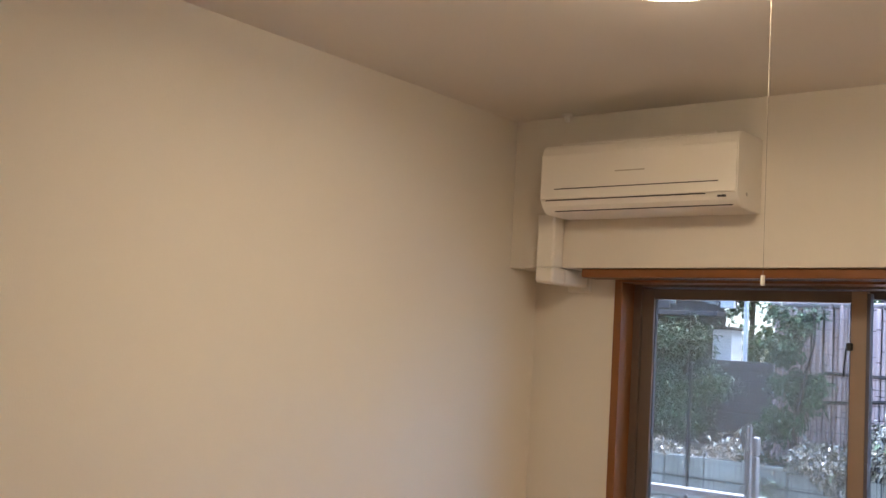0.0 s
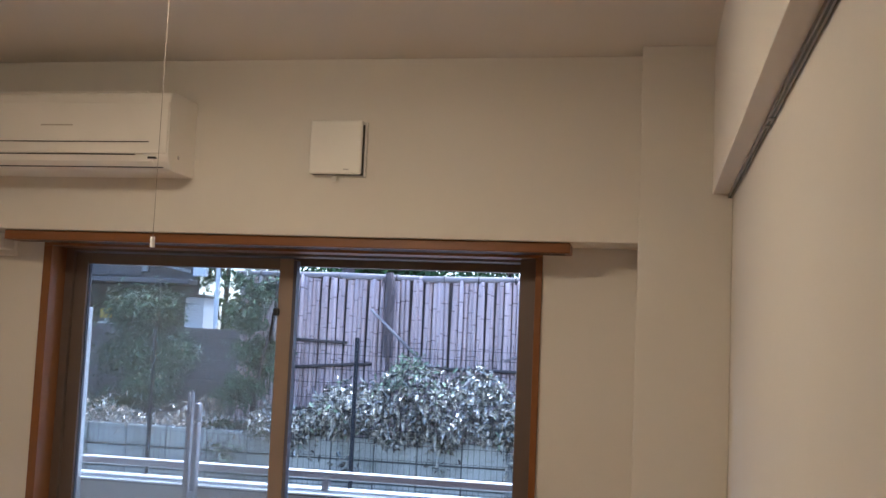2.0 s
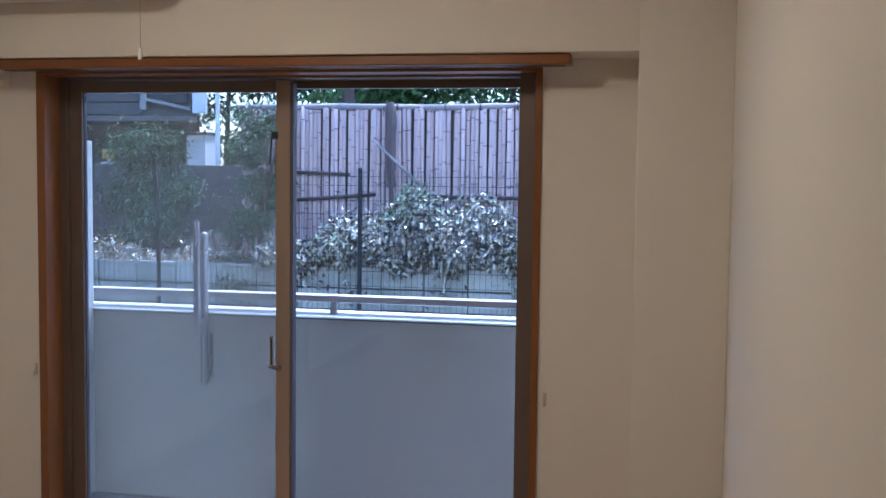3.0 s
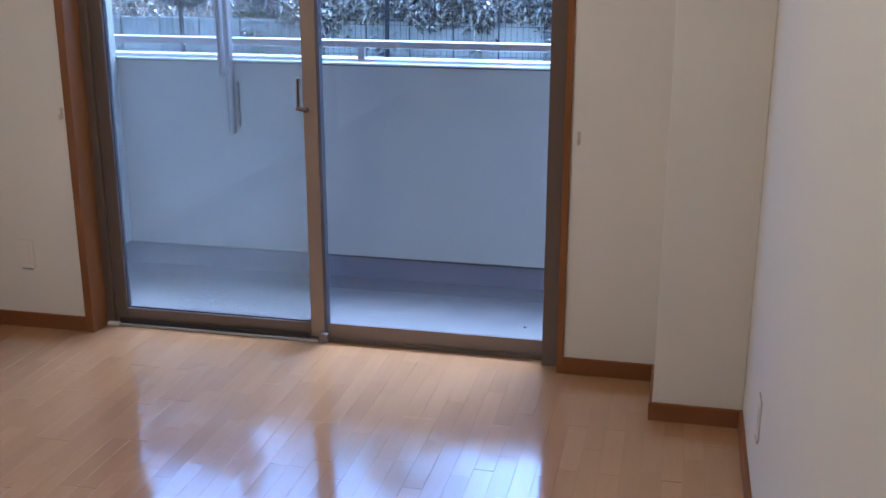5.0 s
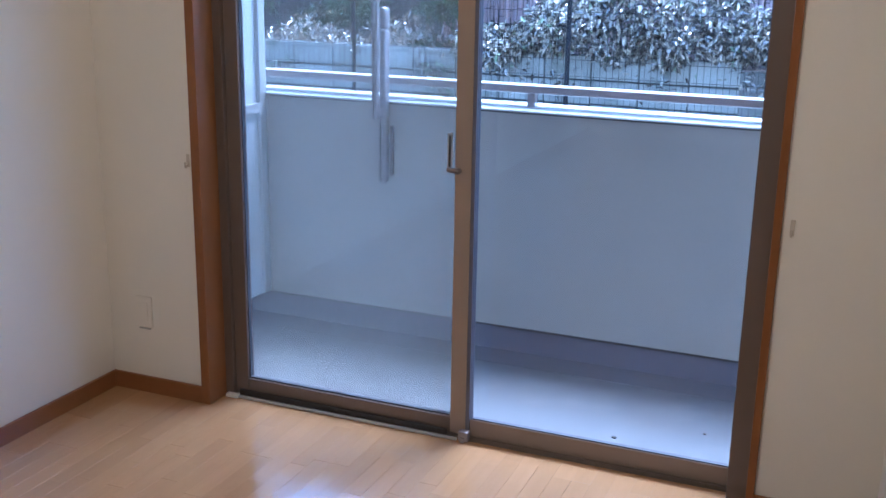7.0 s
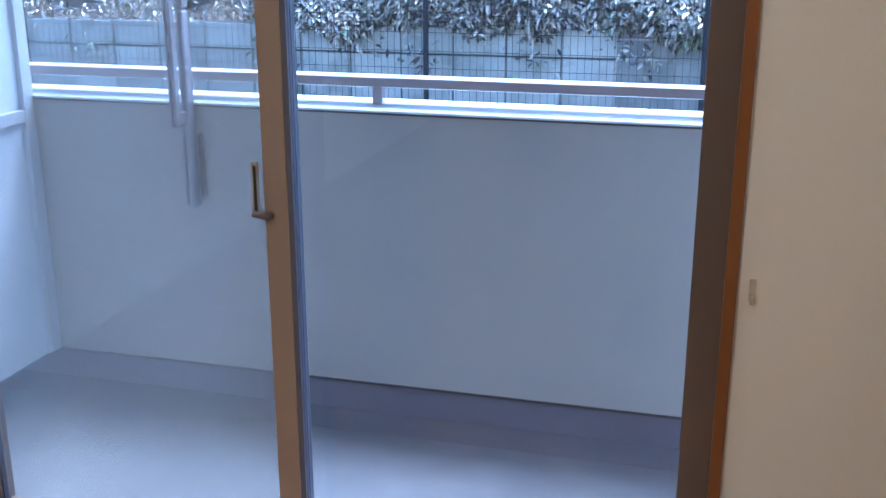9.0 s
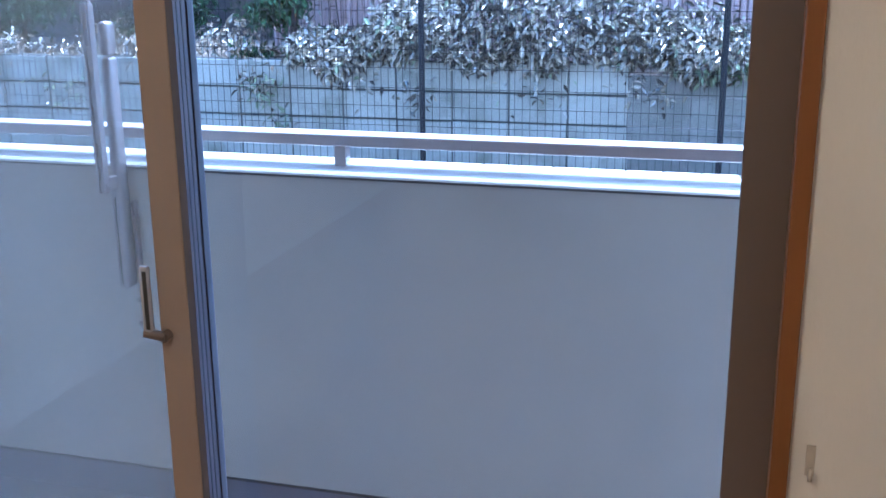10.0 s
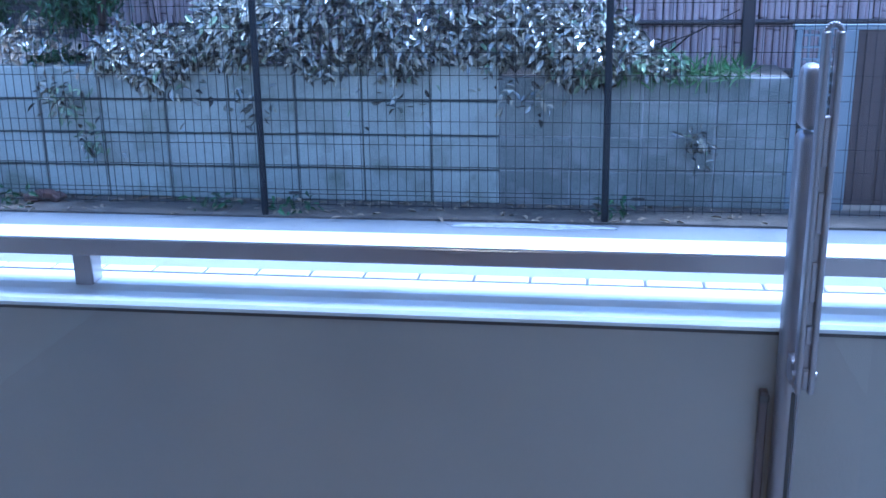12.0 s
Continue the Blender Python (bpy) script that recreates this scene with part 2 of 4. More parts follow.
def profile_x(bm, pts, x0, x1):
    """A solid of constant section along x; pts are (y, z) round the section."""
    a = [bm.verts.new((x0, y, z)) for y, z in pts]
    b = [bm.verts.new((x1, y, z)) for y, z in pts]
    n = len(pts)
    for i in range(n):
        bm.faces.new((a[i], a[(i + 1) % n], b[(i + 1) % n], b[i]))
    bm.faces.new(a[::-1])
    bm.faces.new(b)
    bmesh.ops.recalc_face_normals(bm, faces=bm.faces[:])
    return bm


def mesh_of(name, bm, mat, smooth=False):
    bmesh.ops.recalc_face_normals(bm, faces=bm.faces[:])
    me = bpy.data.meshes.new(name)
    bm.to_mesh(me)
    bm.free()
    me.materials.append(mat)
    if smooth:
        me.shade_smooth()
    return me


def thing(name, at, label, category, group="", kind=""):
    ob = new(name)
    ob.location = at
    ob.empty_display_size = 0.1
    return tagged(ob, label, category, group, kind)


def base_of(ob):
    p = Vector(ob.location)
    return base_of(ob.parent) + p if ob.parent else p


def part(name, bm, mat, parent, label="", smooth=False):
    """One mesh object under a thing or a part; the bmesh is in world coordinates."""
    bmesh.ops.translate(bm, verts=bm.verts[:], vec=-base_of(parent))
    ob = new(name, mesh_of(name, bm, mat, smooth))
    ob.parent = parent
    return tagged(ob, label)


def solid(name, bm, mat, label, category, kind="", group="", smooth=False):
    return tagged(new(name, mesh_of(name, bm, mat, smooth)), label, category, group, kind)


def structure(name, bm, mat, label="", category=""):
    return solid(name, bm, mat, label, category or name.split("_")[0], "structure")


B = bmesh.new

# ---- plan ----
XL, XR, YBACK, YWALL = -2.462, 0.445, -2.6, 3.64      # left wall, right wall, back wall, window wall
YBEAM, YPIL, XPIL, ZBEAM = 3.434, 3.318, 0.160, 2.034   # beam face, pillar face, pillar edge, beam soffit
YOUT = 3.96                                           # outer face of the window wall
WX0, WX1, WZ = -2.073, -0.167, 2.024                    # opening in the window wall
PAR_Y, PAR_Z, PAR_T = 4.882, 0.941, 0.172               # parapet: inner face, top, thickness
FLOOR_OUT = -0.135
T = 0.15

# ---- room shell ----
structure("wall_left", box(B(), XL - T, XL, YBACK - T, YOUT, -0.1, CEIL + 0.1), WALLPAPER, "cream textured wallpaper on a plain wall", "wall")
structure("wall_right", box(B(), XR, XR + T, YBACK - T, YOUT, -0.1, CEIL + 0.1), WALLPAPER, "cream textured wallpaper on a plain wall", "wall")
structure("wall_back", box(B(), XL, XR, YBACK - T, YBACK, -0.1, CEIL + 0.1), WALLPAPER, "plain cream wallpapered wall", "wall")
structure("ceiling", box(B(), XL, XR, YBACK, YOUT, CEIL, CEIL + 0.1), CEILING, "cream papered ceiling", "ceiling")
bm = B()
box(bm, XL, WX0, YWALL, 3.872, -0.1, ZBEAM)
box(bm, WX1, XR, YWALL, YOUT, -0.1, ZBEAM)
box(bm, WX0, WX1, YWALL, YOUT, WZ, ZBEAM)
box(bm, WX0, WX1, 3.742, 3.872, -0.2, -0.021)
structure("wall_window", bm, WALLPAPER, "cream wallpapered wall round the balcony window", "wall")
structure("beam_wall", box(B(), XL, XR, YBEAM, YOUT, ZBEAM, CEIL, 0.003), WALLPAPER, "cream wallpapered beam above the window", "wall")
structure("pillar_wall", box(B(), XPIL, XR, YPIL, YWALL, 0, CEIL, 0.003), WALLPAPER, "cream wallpapered pillar in the corner", "wall")

# baseboards
BBZ, BBT = 0.062, 0.012


def baseboard(x0, x1, y0, y1):
    structure("baseboard", box(B(), x0, x1, y0, y1, 0.0, BBZ, 0.002), TRIM_WOOD_H, "reddish brown wooden baseboard", "baseboard")


baseboard(XL, WX0 + 0.002, YWALL - BBT, YWALL)
baseboard(WX1 - 0.002, XPIL, YWALL - BBT, YWALL)
baseboard(XPIL - 0.001, XR, YPIL - BBT, YPIL)
baseboard(XPIL - BBT, XPIL, YPIL - BBT + 0.001, YWALL - BBT - 0.001)
baseboard(XL, XL + BBT, YBACK, YWALL - BBT - 0.001)
baseboard(XR - BBT, XR, YBACK, YPIL - BBT - 0.001)

# lintel with sliding track along the right wall
lintel = thing("lintel_beam", (XR, 0, 2.181), "cream papered lintel with a metal track under it", "lintel", kind="structure")
part("lintel_box", box(B(), 0.384, XR, YBACK, YPIL, 2.181, CEIL, 0.002), WALLPAPER, lintel)
track = part("track", box(B(), XR - 0.014, XR - 0.002, YBACK, YPIL - 0.002, 2.170, 2.181), TRACK, lintel, "thin grey metal track")
for y in (2.17, 2.24):
    part("track_clip", box(B(), XR - 0.016, XR - 0.002, y, y + 0.022, 2.166, 2.170, 0.001), TRACK, lintel, "small dark clip")
part("track_slot", box(B(), XR - 0.011, XR - 0.007, YBACK, YPIL - 0.003, 2.1685, 2.170), BLACK, lintel, "dark slot")

# ---- window ----
window = thing("window_1", ((WX0 + WX1) / 2, YWALL, 0), "bronze aluminium sliding balcony window in a wooden casing", "window", kind="structure")
JW, JWR, YFR = 0.034, 0.023, 3.690
casing = part("casing", box(B(), WX0, WX0 + JW, YWALL - 0.012, 3.735, 0, WZ - 0.03, 0.002), TRIM_WOOD, window, "reddish brown wooden casing")
part("casing", box(B(), WX1 - JWR, WX1, YWALL - 0.012, YFR, 0, WZ - 0.03, 0.002), TRIM_WOOD, window, "reddish brown wooden casing")
part("casing", box(B(), WX0, WX1, YWALL - 0.012, 3.735, WZ - 0.03, WZ, 0.002), TRIM_WOOD_H, window, "reddish brown wooden casing")
FX0, FX1, SX = WX0 + JW, WX1 - JWR, -1.113
# outer frame with tracks
bm = B()
for x0, x1, y1 in ((WX0, FX0 + 0.030, 3.872), (FX1 - 0.036, WX1, 3.872)):
    box(bm, x0, x1, 3.7351, y1, 0.0, WZ - 0.001, 0.0015)
box(bm, FX1 - 0.062, WX1 - 0.001, YFR + 0.0005, 3.735, 0.0, WZ - 0.031, 0.002)
part("frame_side", bm, BRONZE, window)
part("frame_head", box(B(), FX0 + 0.036, FX1 - 0.036, 3.7355, YOUT + 0.01, 1.985, WZ - 0.001, 0.0015), BRONZE, window)
part("window_sill", box(B(), FX0 + 0.030, FX1 - 0.036, 3.742, 3.874, -0.02, 0.006), BRONZE, window)
part("sill_front", profile_x(B(), [(3.757, -0.01), (3.757, 0.069), (3.759, 0.071), (3.831, 0.034), (3.831, -0.01)], SX + 0.0142, FX1 - 0.036), SILL_BRONZE, window)
part("sill_step", box(B(), SX + 0.0142, FX1 - 0.036, 3.743, 3.7565, 0.006, 0.012, 0.001), BRONZE, window)
# solid dark strip painting the shade of the gap below the foot rail
part("track_groove", box(B(), FX0 + 0.05, SX - 0.064, 3.7425, 3.7515, 0.0062, 0.026, 0.001), DARK_METAL, window, "dark strip that stands in for the shaded gap under the sash")
for y in (3.765, 3.845):
    part("track_rail", box(B(), FX0 + 0.04, FX1 - 0.04, y, y + 0.006, 0.006, 0.018), ALUMINIUM, window)


def sash(x0, x1, y0, y1, z0, z1, left, right, foot, head, label, left_mat):
    s = new("sash")
    s.parent = window
    s.location = Vector(((x0 + x1) / 2, (y0 + y1) / 2, z0)) - base_of(window)
    tagged(s, label)
    part("stile", box(B(), x0, x0 + left, y0, y1, z0, z1, 0.002), left_mat, s)
    part("stile", box(B(), x1 - right, x1, y0, y1, z0, z1, 0.002), BRONZE_LIT, s)
    part("foot_rail", box(B(), x0 + left, x1 - right, y0 + 0.002, y1 - 0.002, z0, z0 + foot, 0.002), BRONZE, s)
    part("head_rail", box(B(), x0 + left, x1 - right, y0 + 0.002, y1 - 0.002, z1 - head, z1, 0.002), BRONZE, s)
    ym = (y0 + y1) / 2
    for a, b, c, d in ((x0 + left, x0 + left + 0.003, z0 + foot, z1 - head), (x1 - right - 0.003, x1 - right, z0 + foot, z1 - head)):
        part("gasket", box(B(), a, b, ym - 0.008, ym + 0.008, c, d), GASKET, s)
    part("gasket", box(B(), x0 + left, x1 - right, ym - 0.008, ym + 0.008, z0 + foot, z0 + foot + 0.005), GASKET, s)
    pane = part("pane", box(B(), x0 + left + 0.001, x1 - right - 0.001, ym - 0.0025, ym + 0.0025, z0 + foot + 0.001, z1 - head - 0.001), GLASS, s, "clear window glass")
    pane.data.materials.append(CLEAR)
    for f in pane.data.polygons:
        f.material_index = 0 if f.normal.y < -0.5 else 1
    pane.visible_shadow = False
    return s


left_sash = sash(FX0 + 0.031, SX, 3.752, 3.79, 0.012, 1.978, 0.052, 0.055, 0.056, 0.042, "inner sash of bronze aluminium", BRONZE)
part("weather_strip", box(B(), SX, SX + 0.013, 3.7535, 3.7885, 0.013, 1.97), STRIP_GREY, left_sash, "grey weather strip")
for y in (3.762, 3.776):
    part("strip_groove", box(B(), SX + 0.013, SX + 0.0138, y, y + 0.004, 0.02, 1.97), GASKET, left_sash, "dark groove")
# left stile is coloured grey for the daylight that falls on it
sash(-1.175, FX1 - 0.037, 3.832, 3.87, 0.008, 1.985, 0.046, 0.004, 0.022, 0.030, "outer sash of bronze aluminium", STRIP_GREY)
net = thing("insect_screen", (-1.56, 3.852, 0.02), "fine grey insect screen behind the closed sash", "insect screen")
part("net", box(B(), -2.008, -1.20, 3.8515, 3.8525, 0.03, 1.95), NET, net)
bm = B()
box(bm, -1.20, -1.178, 3.845, 3.859, 0.0065, 1.98)
part("net_frame", box(box(bm, -2.008, -1.20, 3.845, 3.859, 0.0065, 0.03), -2.008, -1.20, 3.845, 3.859, 1.95, 1.98), BRONZE, net)

# lever handle on the meeting stile
handle = thing("lever_handle", (-1.155, 3.752, 0.91), "steel lever handle on the window stile", "handle")
bm = rod(B(), (-1.155, 3.7525, 0.905), (-1.155, 3.736, 0.905), 0.010)
part("hub", rod(bm, (-1.152, 3.742, 0.905), (-1.190, 3.738, 0.909), 0.009, 0.007, 14), BRONZE, handle, "bronze hub")
bm = box(B(), -1.190, -1.173, 3.734, 3.746, 0.908, 1.026, 0.004)
part("lever", bm, STEEL, handle)
part("grip_inlay", box(B(), -1.1825, -1.1755, 3.7328, 3.7345, 0.918, 1.018, 0.0005), BLACK, handle, "black grip inlay")
lock = thing("sash_lock", (-1.16, 3.752, 1.78), "small dark latch with a hanging strap on the stile", "latch")
part("latch_body", box(B(), -1.181, -1.158, 3.738, 3.7519, 1.762, 1.790, 0.004), BLACK, lock)
part("strap", rod(B(), (-1.180, 3.742, 1.770), (-1.188, 3.742, 1.665), 0.0035), BLACK, lock)

# threshold strip and stoppers
solid("threshold_strip", box(B(), -1.985, SX - 0.02, 3.722, 3.734, 0.0005, 0.009, 0.002), FRAME_SILVER, "thin silver threshold strip on the floor", "threshold")
solid("door_stopper", box(B(), -2.030, -1.982, 3.712, 3.735, 0.0005, 0.014, 0.003), WHITE_PLASTIC, "small white plastic stopper at the sash end", "stopper")
bm = box(B(), -1.128, -1.092, 3.722, 3.7515, 0.0005, 0.036, 0.005)
solid("stile_guide", box(bm, -1.118, -1.102, 3.712, 3.723, 0.0005, 0.018, 0.003), RAIL_METAL, "small metal guide block at the foot of the stile", "guide")

# curtain rail under the beam
rail = thing("curtain_rail", (-1.1, 3.5, ZBEAM), "reddish wooden curtain rail under the beam", "curtain rail")
part("rail_board", box(B(), -2.13, -0.06, 3.455, 3.56, 1.998, ZBEAM - 0.001, 0.004), TRIM_WOOD_H, rail)
part("rail_groove", box(B(), -2.11, -0.08, 3.485, 3.495, 1.9965, 1.998), BLACK, rail)
part("rail_groove", box(B(), -2.11, -0.08, 3.525, 3.535, 1.9965, 1.998), BLACK, rail)


def tieback(x, z):
    t = thing("curtain_hook", (x, YWALL, z), "small metal curtain tie hook on the wall", "hook", "curtain tie hooks")
    part("plate", box(B(), x - 0.006, x + 0.006, YWALL - 0.003, YWALL - 0.0005, z + 0.004, z + 0.048, 0.001), BEIGE_METAL, t)
    bm = rod(B(), (x, YWALL - 0.003, z + 0.012), (x, YWALL - 0.018, z + 0.006), 0.003)
    part("prong", rod(bm, (x, YWALL - 0.018, z + 0.004), (x, YWALL - 0.018, z + 0.022), 0.003), BEIGE_METAL, t, smooth=True)


tieback(-0.140, 0.835)
tieback(-2.092, 0.85)

# ---- air conditioner ----
AX0, AX1, AY, AZ0, AZ1 = -2.190, -1.387, 3.218, 2.226, 2.493
ac = thing("air_conditioner", ((AX0 + AX1) / 2, YBEAM, AZ0), "white wall-mounted air conditioner under the ceiling", "air conditioner")
body_pts = [(YBEAM, AZ0), (YBEAM - 0.10, AZ0 - 0.001), (AY + 0.048, AZ0), (AY + 0.034, AZ0 + 0.005), (AY + 0.012, AZ0 + 0.026), (AY, AZ0 + 0.047), (AY, AZ1 - 0.040), (AY + 0.006, AZ1 - 0.018), (AY + 0.020, AZ1 - 0.005),
            (AY + 0.052, AZ1), (YBEAM, AZ1)]
bm = profile_x(B(), body_pts, AX0 + 0.004, AX1 - 0.004)
bmesh.ops.bevel(bm, geom=bm.edges[:], offset=0.003, segments=2, affect="EDGES")
part("body", bm, AC_PLASTIC, ac)
panel = part("front_panel", box(B(), AX0 + 0.006, AX1 - 0.006, AY - 0.008, AY + 0.001, AZ0 + 0.049, AZ1 - 0.042, 0.004), AC_PLASTIC, ac)
part("intake_grille", box(B(), AX0 + 0.08, AX1 - 0.10, AY + 0.02, AY + 0.20, AZ1 - 0.004, AZ1 + 0.0015, 0.001), AC_PLASTIC, ac)
part("louvre_gap", box(B(), AX0 + 0.07, AX1 - 0.07, AY - 0.0095, AY - 0.0078, AZ0 + 0.0865, AZ0 + 0.0900), DARK_METAL, panel, "dark slit")
part("louvre_gap", box(B(), AX0 + 0.03, AX1 - 0.12, AY - 0.0035, AY + 0.006, AZ0 + 0.0445, AZ0 + 0.0482), DARK_METAL, ac, "dark slit")
part("louvre_gap", box(B(), AX0 + 0.055, AX1 - 0.03, AY + 0.0285, AY + 0.05, AZ0 + 0.0065, AZ0 + 0.0100), DARK_METAL, ac, "dark slit")
bm = profile_x(B(), [(AY + 0.029, AZ0 + 0.0100), (AY + 0.009, AZ0 + 0.025), (AY - 0.001, AZ0 + 0.0445), (AY + 0.014, AZ0 + 0.0445), (AY + 0.040, AZ0 + 0.013)], AX0 + 0.05, AX1 - 0.06)
part("louvre", bm, AC_PLASTIC, ac)
part("badge", box(B(), -1.86, -1.74, AY - 0.0092, AY - 0.0078, AZ0 + 0.143, AZ0 + 0.1475), BEIGE_METAL, panel, "faint grey maker's bar")
part("receiver", box(B(), AX1 - 0.075, AX1 - 0.045, AY + 0.001, AY + 0.012, AZ0 + 0.033, AZ0 + 0.040), DARK_METAL, ac, "dark signal window")
part("side_screw", rod(B(), (AX1 - 0.005, 3.30, AZ0 + 0.05), (AX1 - 0.002, 3.30, AZ0 + 0.05), 0.007), GREY_PRINT, ac)

duct = thing("pipe_duct", (-2.255, YBEAM, 2.0), "white plastic pipe cover from the air conditioner into the wall", "pipe cover")
DX0, DX1 = -2.285, -2.203
bm = box(B(), DX0, DX1, 3.355, YBEAM - 0.001, 2.03, AZ0 + 0.02, 0.010, 3)
part("vertical_cover", bm, DUCT_PLASTIC, duct)
bm = box(B(), DX0 - 0.001, DX1 + 0.002, 3.353, YBEAM + 0.02, 1.968, ZBEAM - 0.002, 0.014, 4)
part("elbow", bm, DUCT_PLASTIC, duct)
bm = box(B(), DX0, DX1 + 0.004, YBEAM + 0.01, YWALL - 0.012, 1.970, ZBEAM - 0.003, 0.008, 3)
part("horizontal_cover", bm, DUCT_PLASTIC, duct)
part("wall_plate", box(B(), DX0 - 0.012, DX1 + 0.02, YWALL - 0.014, YWALL - 0.001, 1.948, ZBEAM - 0.004, 0.006), DUCT_PLASTIC, duct)

# ---- vent ----
VX0, VX1, VZ0, VZ1 = -0.956, -0.770, 2.243, 2.430
vent = thing("wall_vent", (-0.87, YBEAM, VZ0), "square white ventilation cover on the beam", "vent")
part("back_plate", box(B(), VX0 + 0.012, VX1 + 0.010, YBEAM - 0.012, YBEAM - 0.001, VZ0 - 0.006, VZ1 - 0.002, 0.004), WHITE_PLASTIC, vent)
part("dark_gap", box(B(), VX0 + 0.012, VX1 + 0.001, YBEAM - 0.026, YBEAM - 0.012, VZ0 - 0.001, VZ1 - 0.014), BLACK, vent, "dark air gap")
part("cover", box(B(), VX0, VX1, YBEAM - 0.040, YBEAM - 0.026, VZ0, VZ1, 0.007, 3), WHITE_PLASTIC, vent)
part("pull_tab", box(B(), -0.876, -0.858, YBEAM - 0.030, YBEAM - 0.018, VZ0 - 0.022, VZ0 - 0.004, 0.003), WHITE_PLASTIC, vent)
part("print", box(B(), -0.832, -0.812, YBEAM - 0.0408, YBEAM - 0.0398, VZ0 + 0.014, VZ0 + 0.018), GREY_PRINT, vent, "tiny grey print")

# small fitting on the ceiling by the beam
hook = thing("ceiling_fitting", (-2.19, 3.39, CEIL), "small white fitting on the ceiling", "fitting")
part("base", rod(B(), (-2.19, 3.39, CEIL - 0.010), (-2.19, 3.39, CEIL - 0.0005), 0.020, 0.022, 16), WHITE_PLASTIC, hook, smooth=False)
part("knob", rod(B(), (-2.19, 3.39, CEIL - 0.032), (-2.19, 3.39, CEIL - 0.010), 0.010, 0.012, 14), WHITE_PLASTIC, hook, smooth=False)

# ---- ceiling lamp with pull cord ----
lamp = thing("ceiling_lamp", (LAMP_X, LAMP_Y, CEIL), "round white ceiling lamp, lit, with a pull cord", "ceiling lamp")
part("mount", rod(B(), (LAMP_X, LAMP_Y, CEIL - 0.055), (LAMP_X, LAMP_Y, CEIL - 0.0005), 0.09, 0.10, 24), WHITE_PLASTIC, lamp)
bm = rod(B(), (LAMP_X, LAMP_Y, CEIL - 0.105), (LAMP_X, LAMP_Y, CEIL - 0.055), 0.225, 0.215, 40)
bmesh.ops.bevel(bm, geom=bm.edges[:], offset=0.012, segments=2, affect="EDGES")
part("shade", bm, SHADE, lamp, "glowing opal shade", smooth=True)
CX, CY = -0.810, 2.0
bm = rod(B(), (LAMP_X + 0.15, LAMP_Y, CEIL - 0.104), (CX, CY, CEIL - 0.115), 0.0005, sides=6)
part("pull_cord", rod(bm, (CX, CY, CEIL - 0.115), (CX, CY, 1.878), 0.0006, sides=6), CORD, lamp, "thin pale cord")
part("cord_pull", rod(B(), (CX, CY, 1.857), (CX, CY, 1.879), 0.0050, 0.0044, 12), WHITE_PLASTIC, lamp, "white plastic pull", smooth=False)


# ---- wall sockets ----
def socket(at, turn, label):
    s = thing("wall_socket", (0, 0, 0), label, "wall socket", "wall sockets")
    part("plate", box(B(), -0.035, 0.035, -0.006, -0.0005, -0.058, 0.058, 0.003), SOCKET_CREAM, s)
    part("socket_face", box(B(), -0.017, 0.017, -0.0085, -0.006, -0.035, 0.035, 0.001), SOCKET_CREAM, s)
    part("lower_lip", box(B(), -0.024, 0.024, -0.007, -0.0005, -0.0655, -0.061, 0.0015), GREY_PRINT, s, "grey lip under the plate")
    s.matrix_world = Matrix.Translation(at) @ pose(0, 0, 0, 0, 0, turn)
    return s


socket((-2.310, YWALL, 0.308), 0, "cream wall socket with a grey lower lip near the corner")
socket((XR, 2.74, 0.305), -90, "white wall socket low on the plain wall")

# ---- balcony ----
structure("balcony_floor", box(B(), -4.6, 3.4, 3.873, PAR_Y + 0.05, FLOOR_OUT - 0.12, FLOOR_OUT), BALCONY_FLOOR, "grey coated balcony floor", "floor")
structure("balcony_kerb", box(B(), -4.6, 3.4, PAR_Y + 0.008, PAR_Y + PAR_T, -0.3, -0.0005), KERB_COAT, "dark grey coated kerb under the parapet", "kerb")
GUTTER = material("gutter_coat", (0.118, 0.114, 0.124), 0.7, var=0.12, scale=2.5, fine=120, bump=0.2)
profile = [(PAR_Y - 0.110, FLOOR_OUT - 0.05), (PAR_Y - 0.110, FLOOR_OUT + 0.001), (PAR_Y - 0.06, FLOOR_OUT + 0.006), (PAR_Y + 0.007, FLOOR_OUT + 0.020), (PAR_Y + 0.007, FLOOR_OUT - 0.05)]
structure("balcony_gutter", profile_x(B(), profile, -4.6, 3.4), GUTTER, "darker coated strip along the kerb", "gutter")
# shadow line between parapet and kerb, drawn as a dark strip
structure("kerb_joint", box(B(), -4.6, 3.4, PAR_Y - 0.0025, PAR_Y + 0.0075, -0.0085, -0.0002), DARK_METAL, "dark strip that paints the shadow gap on top of the kerb", "joint")
structure("balcony_parapet", box(B(), -4.6, 3.4, PAR_Y, PAR_Y + PAR_T, 0.0, PAR_Z), PARAPET, "light grey painted balcony parapet", "parapet")
# slab and parapet overhead are out of view, added to shape the skylight
structure("balcony_ceiling", box(B(), -4.6, 3.4, YOUT, PAR_Y + PAR_T + 0.05, 2.62, 2.80), PLASTER, "unseen pale slab added overhead to limit the skylight", "ceiling")
structure("upper_parapet", box(B(), -4.6, 3.4, PAR_Y, PAR_Y + PAR_T, 2.80, 3.75), PLASTER, "unseen pale parapet added on the slab overhead", "parapet")
bm = B()
box(bm, -4.6, XL - T, YOUT - 0.2, YOUT, -0.2, 6.0)
box(bm, XR + T, 3.4, YOUT - 0.2, YOUT, -0.2, 6.0)
box(bm, XL - T, XR + T, YOUT - 0.2, YOUT - 0.001, CEIL + 0.1, 6.0)
structure("outer_wall", bm, PLASTER, "pale plastered outer wall of the building", "wall")
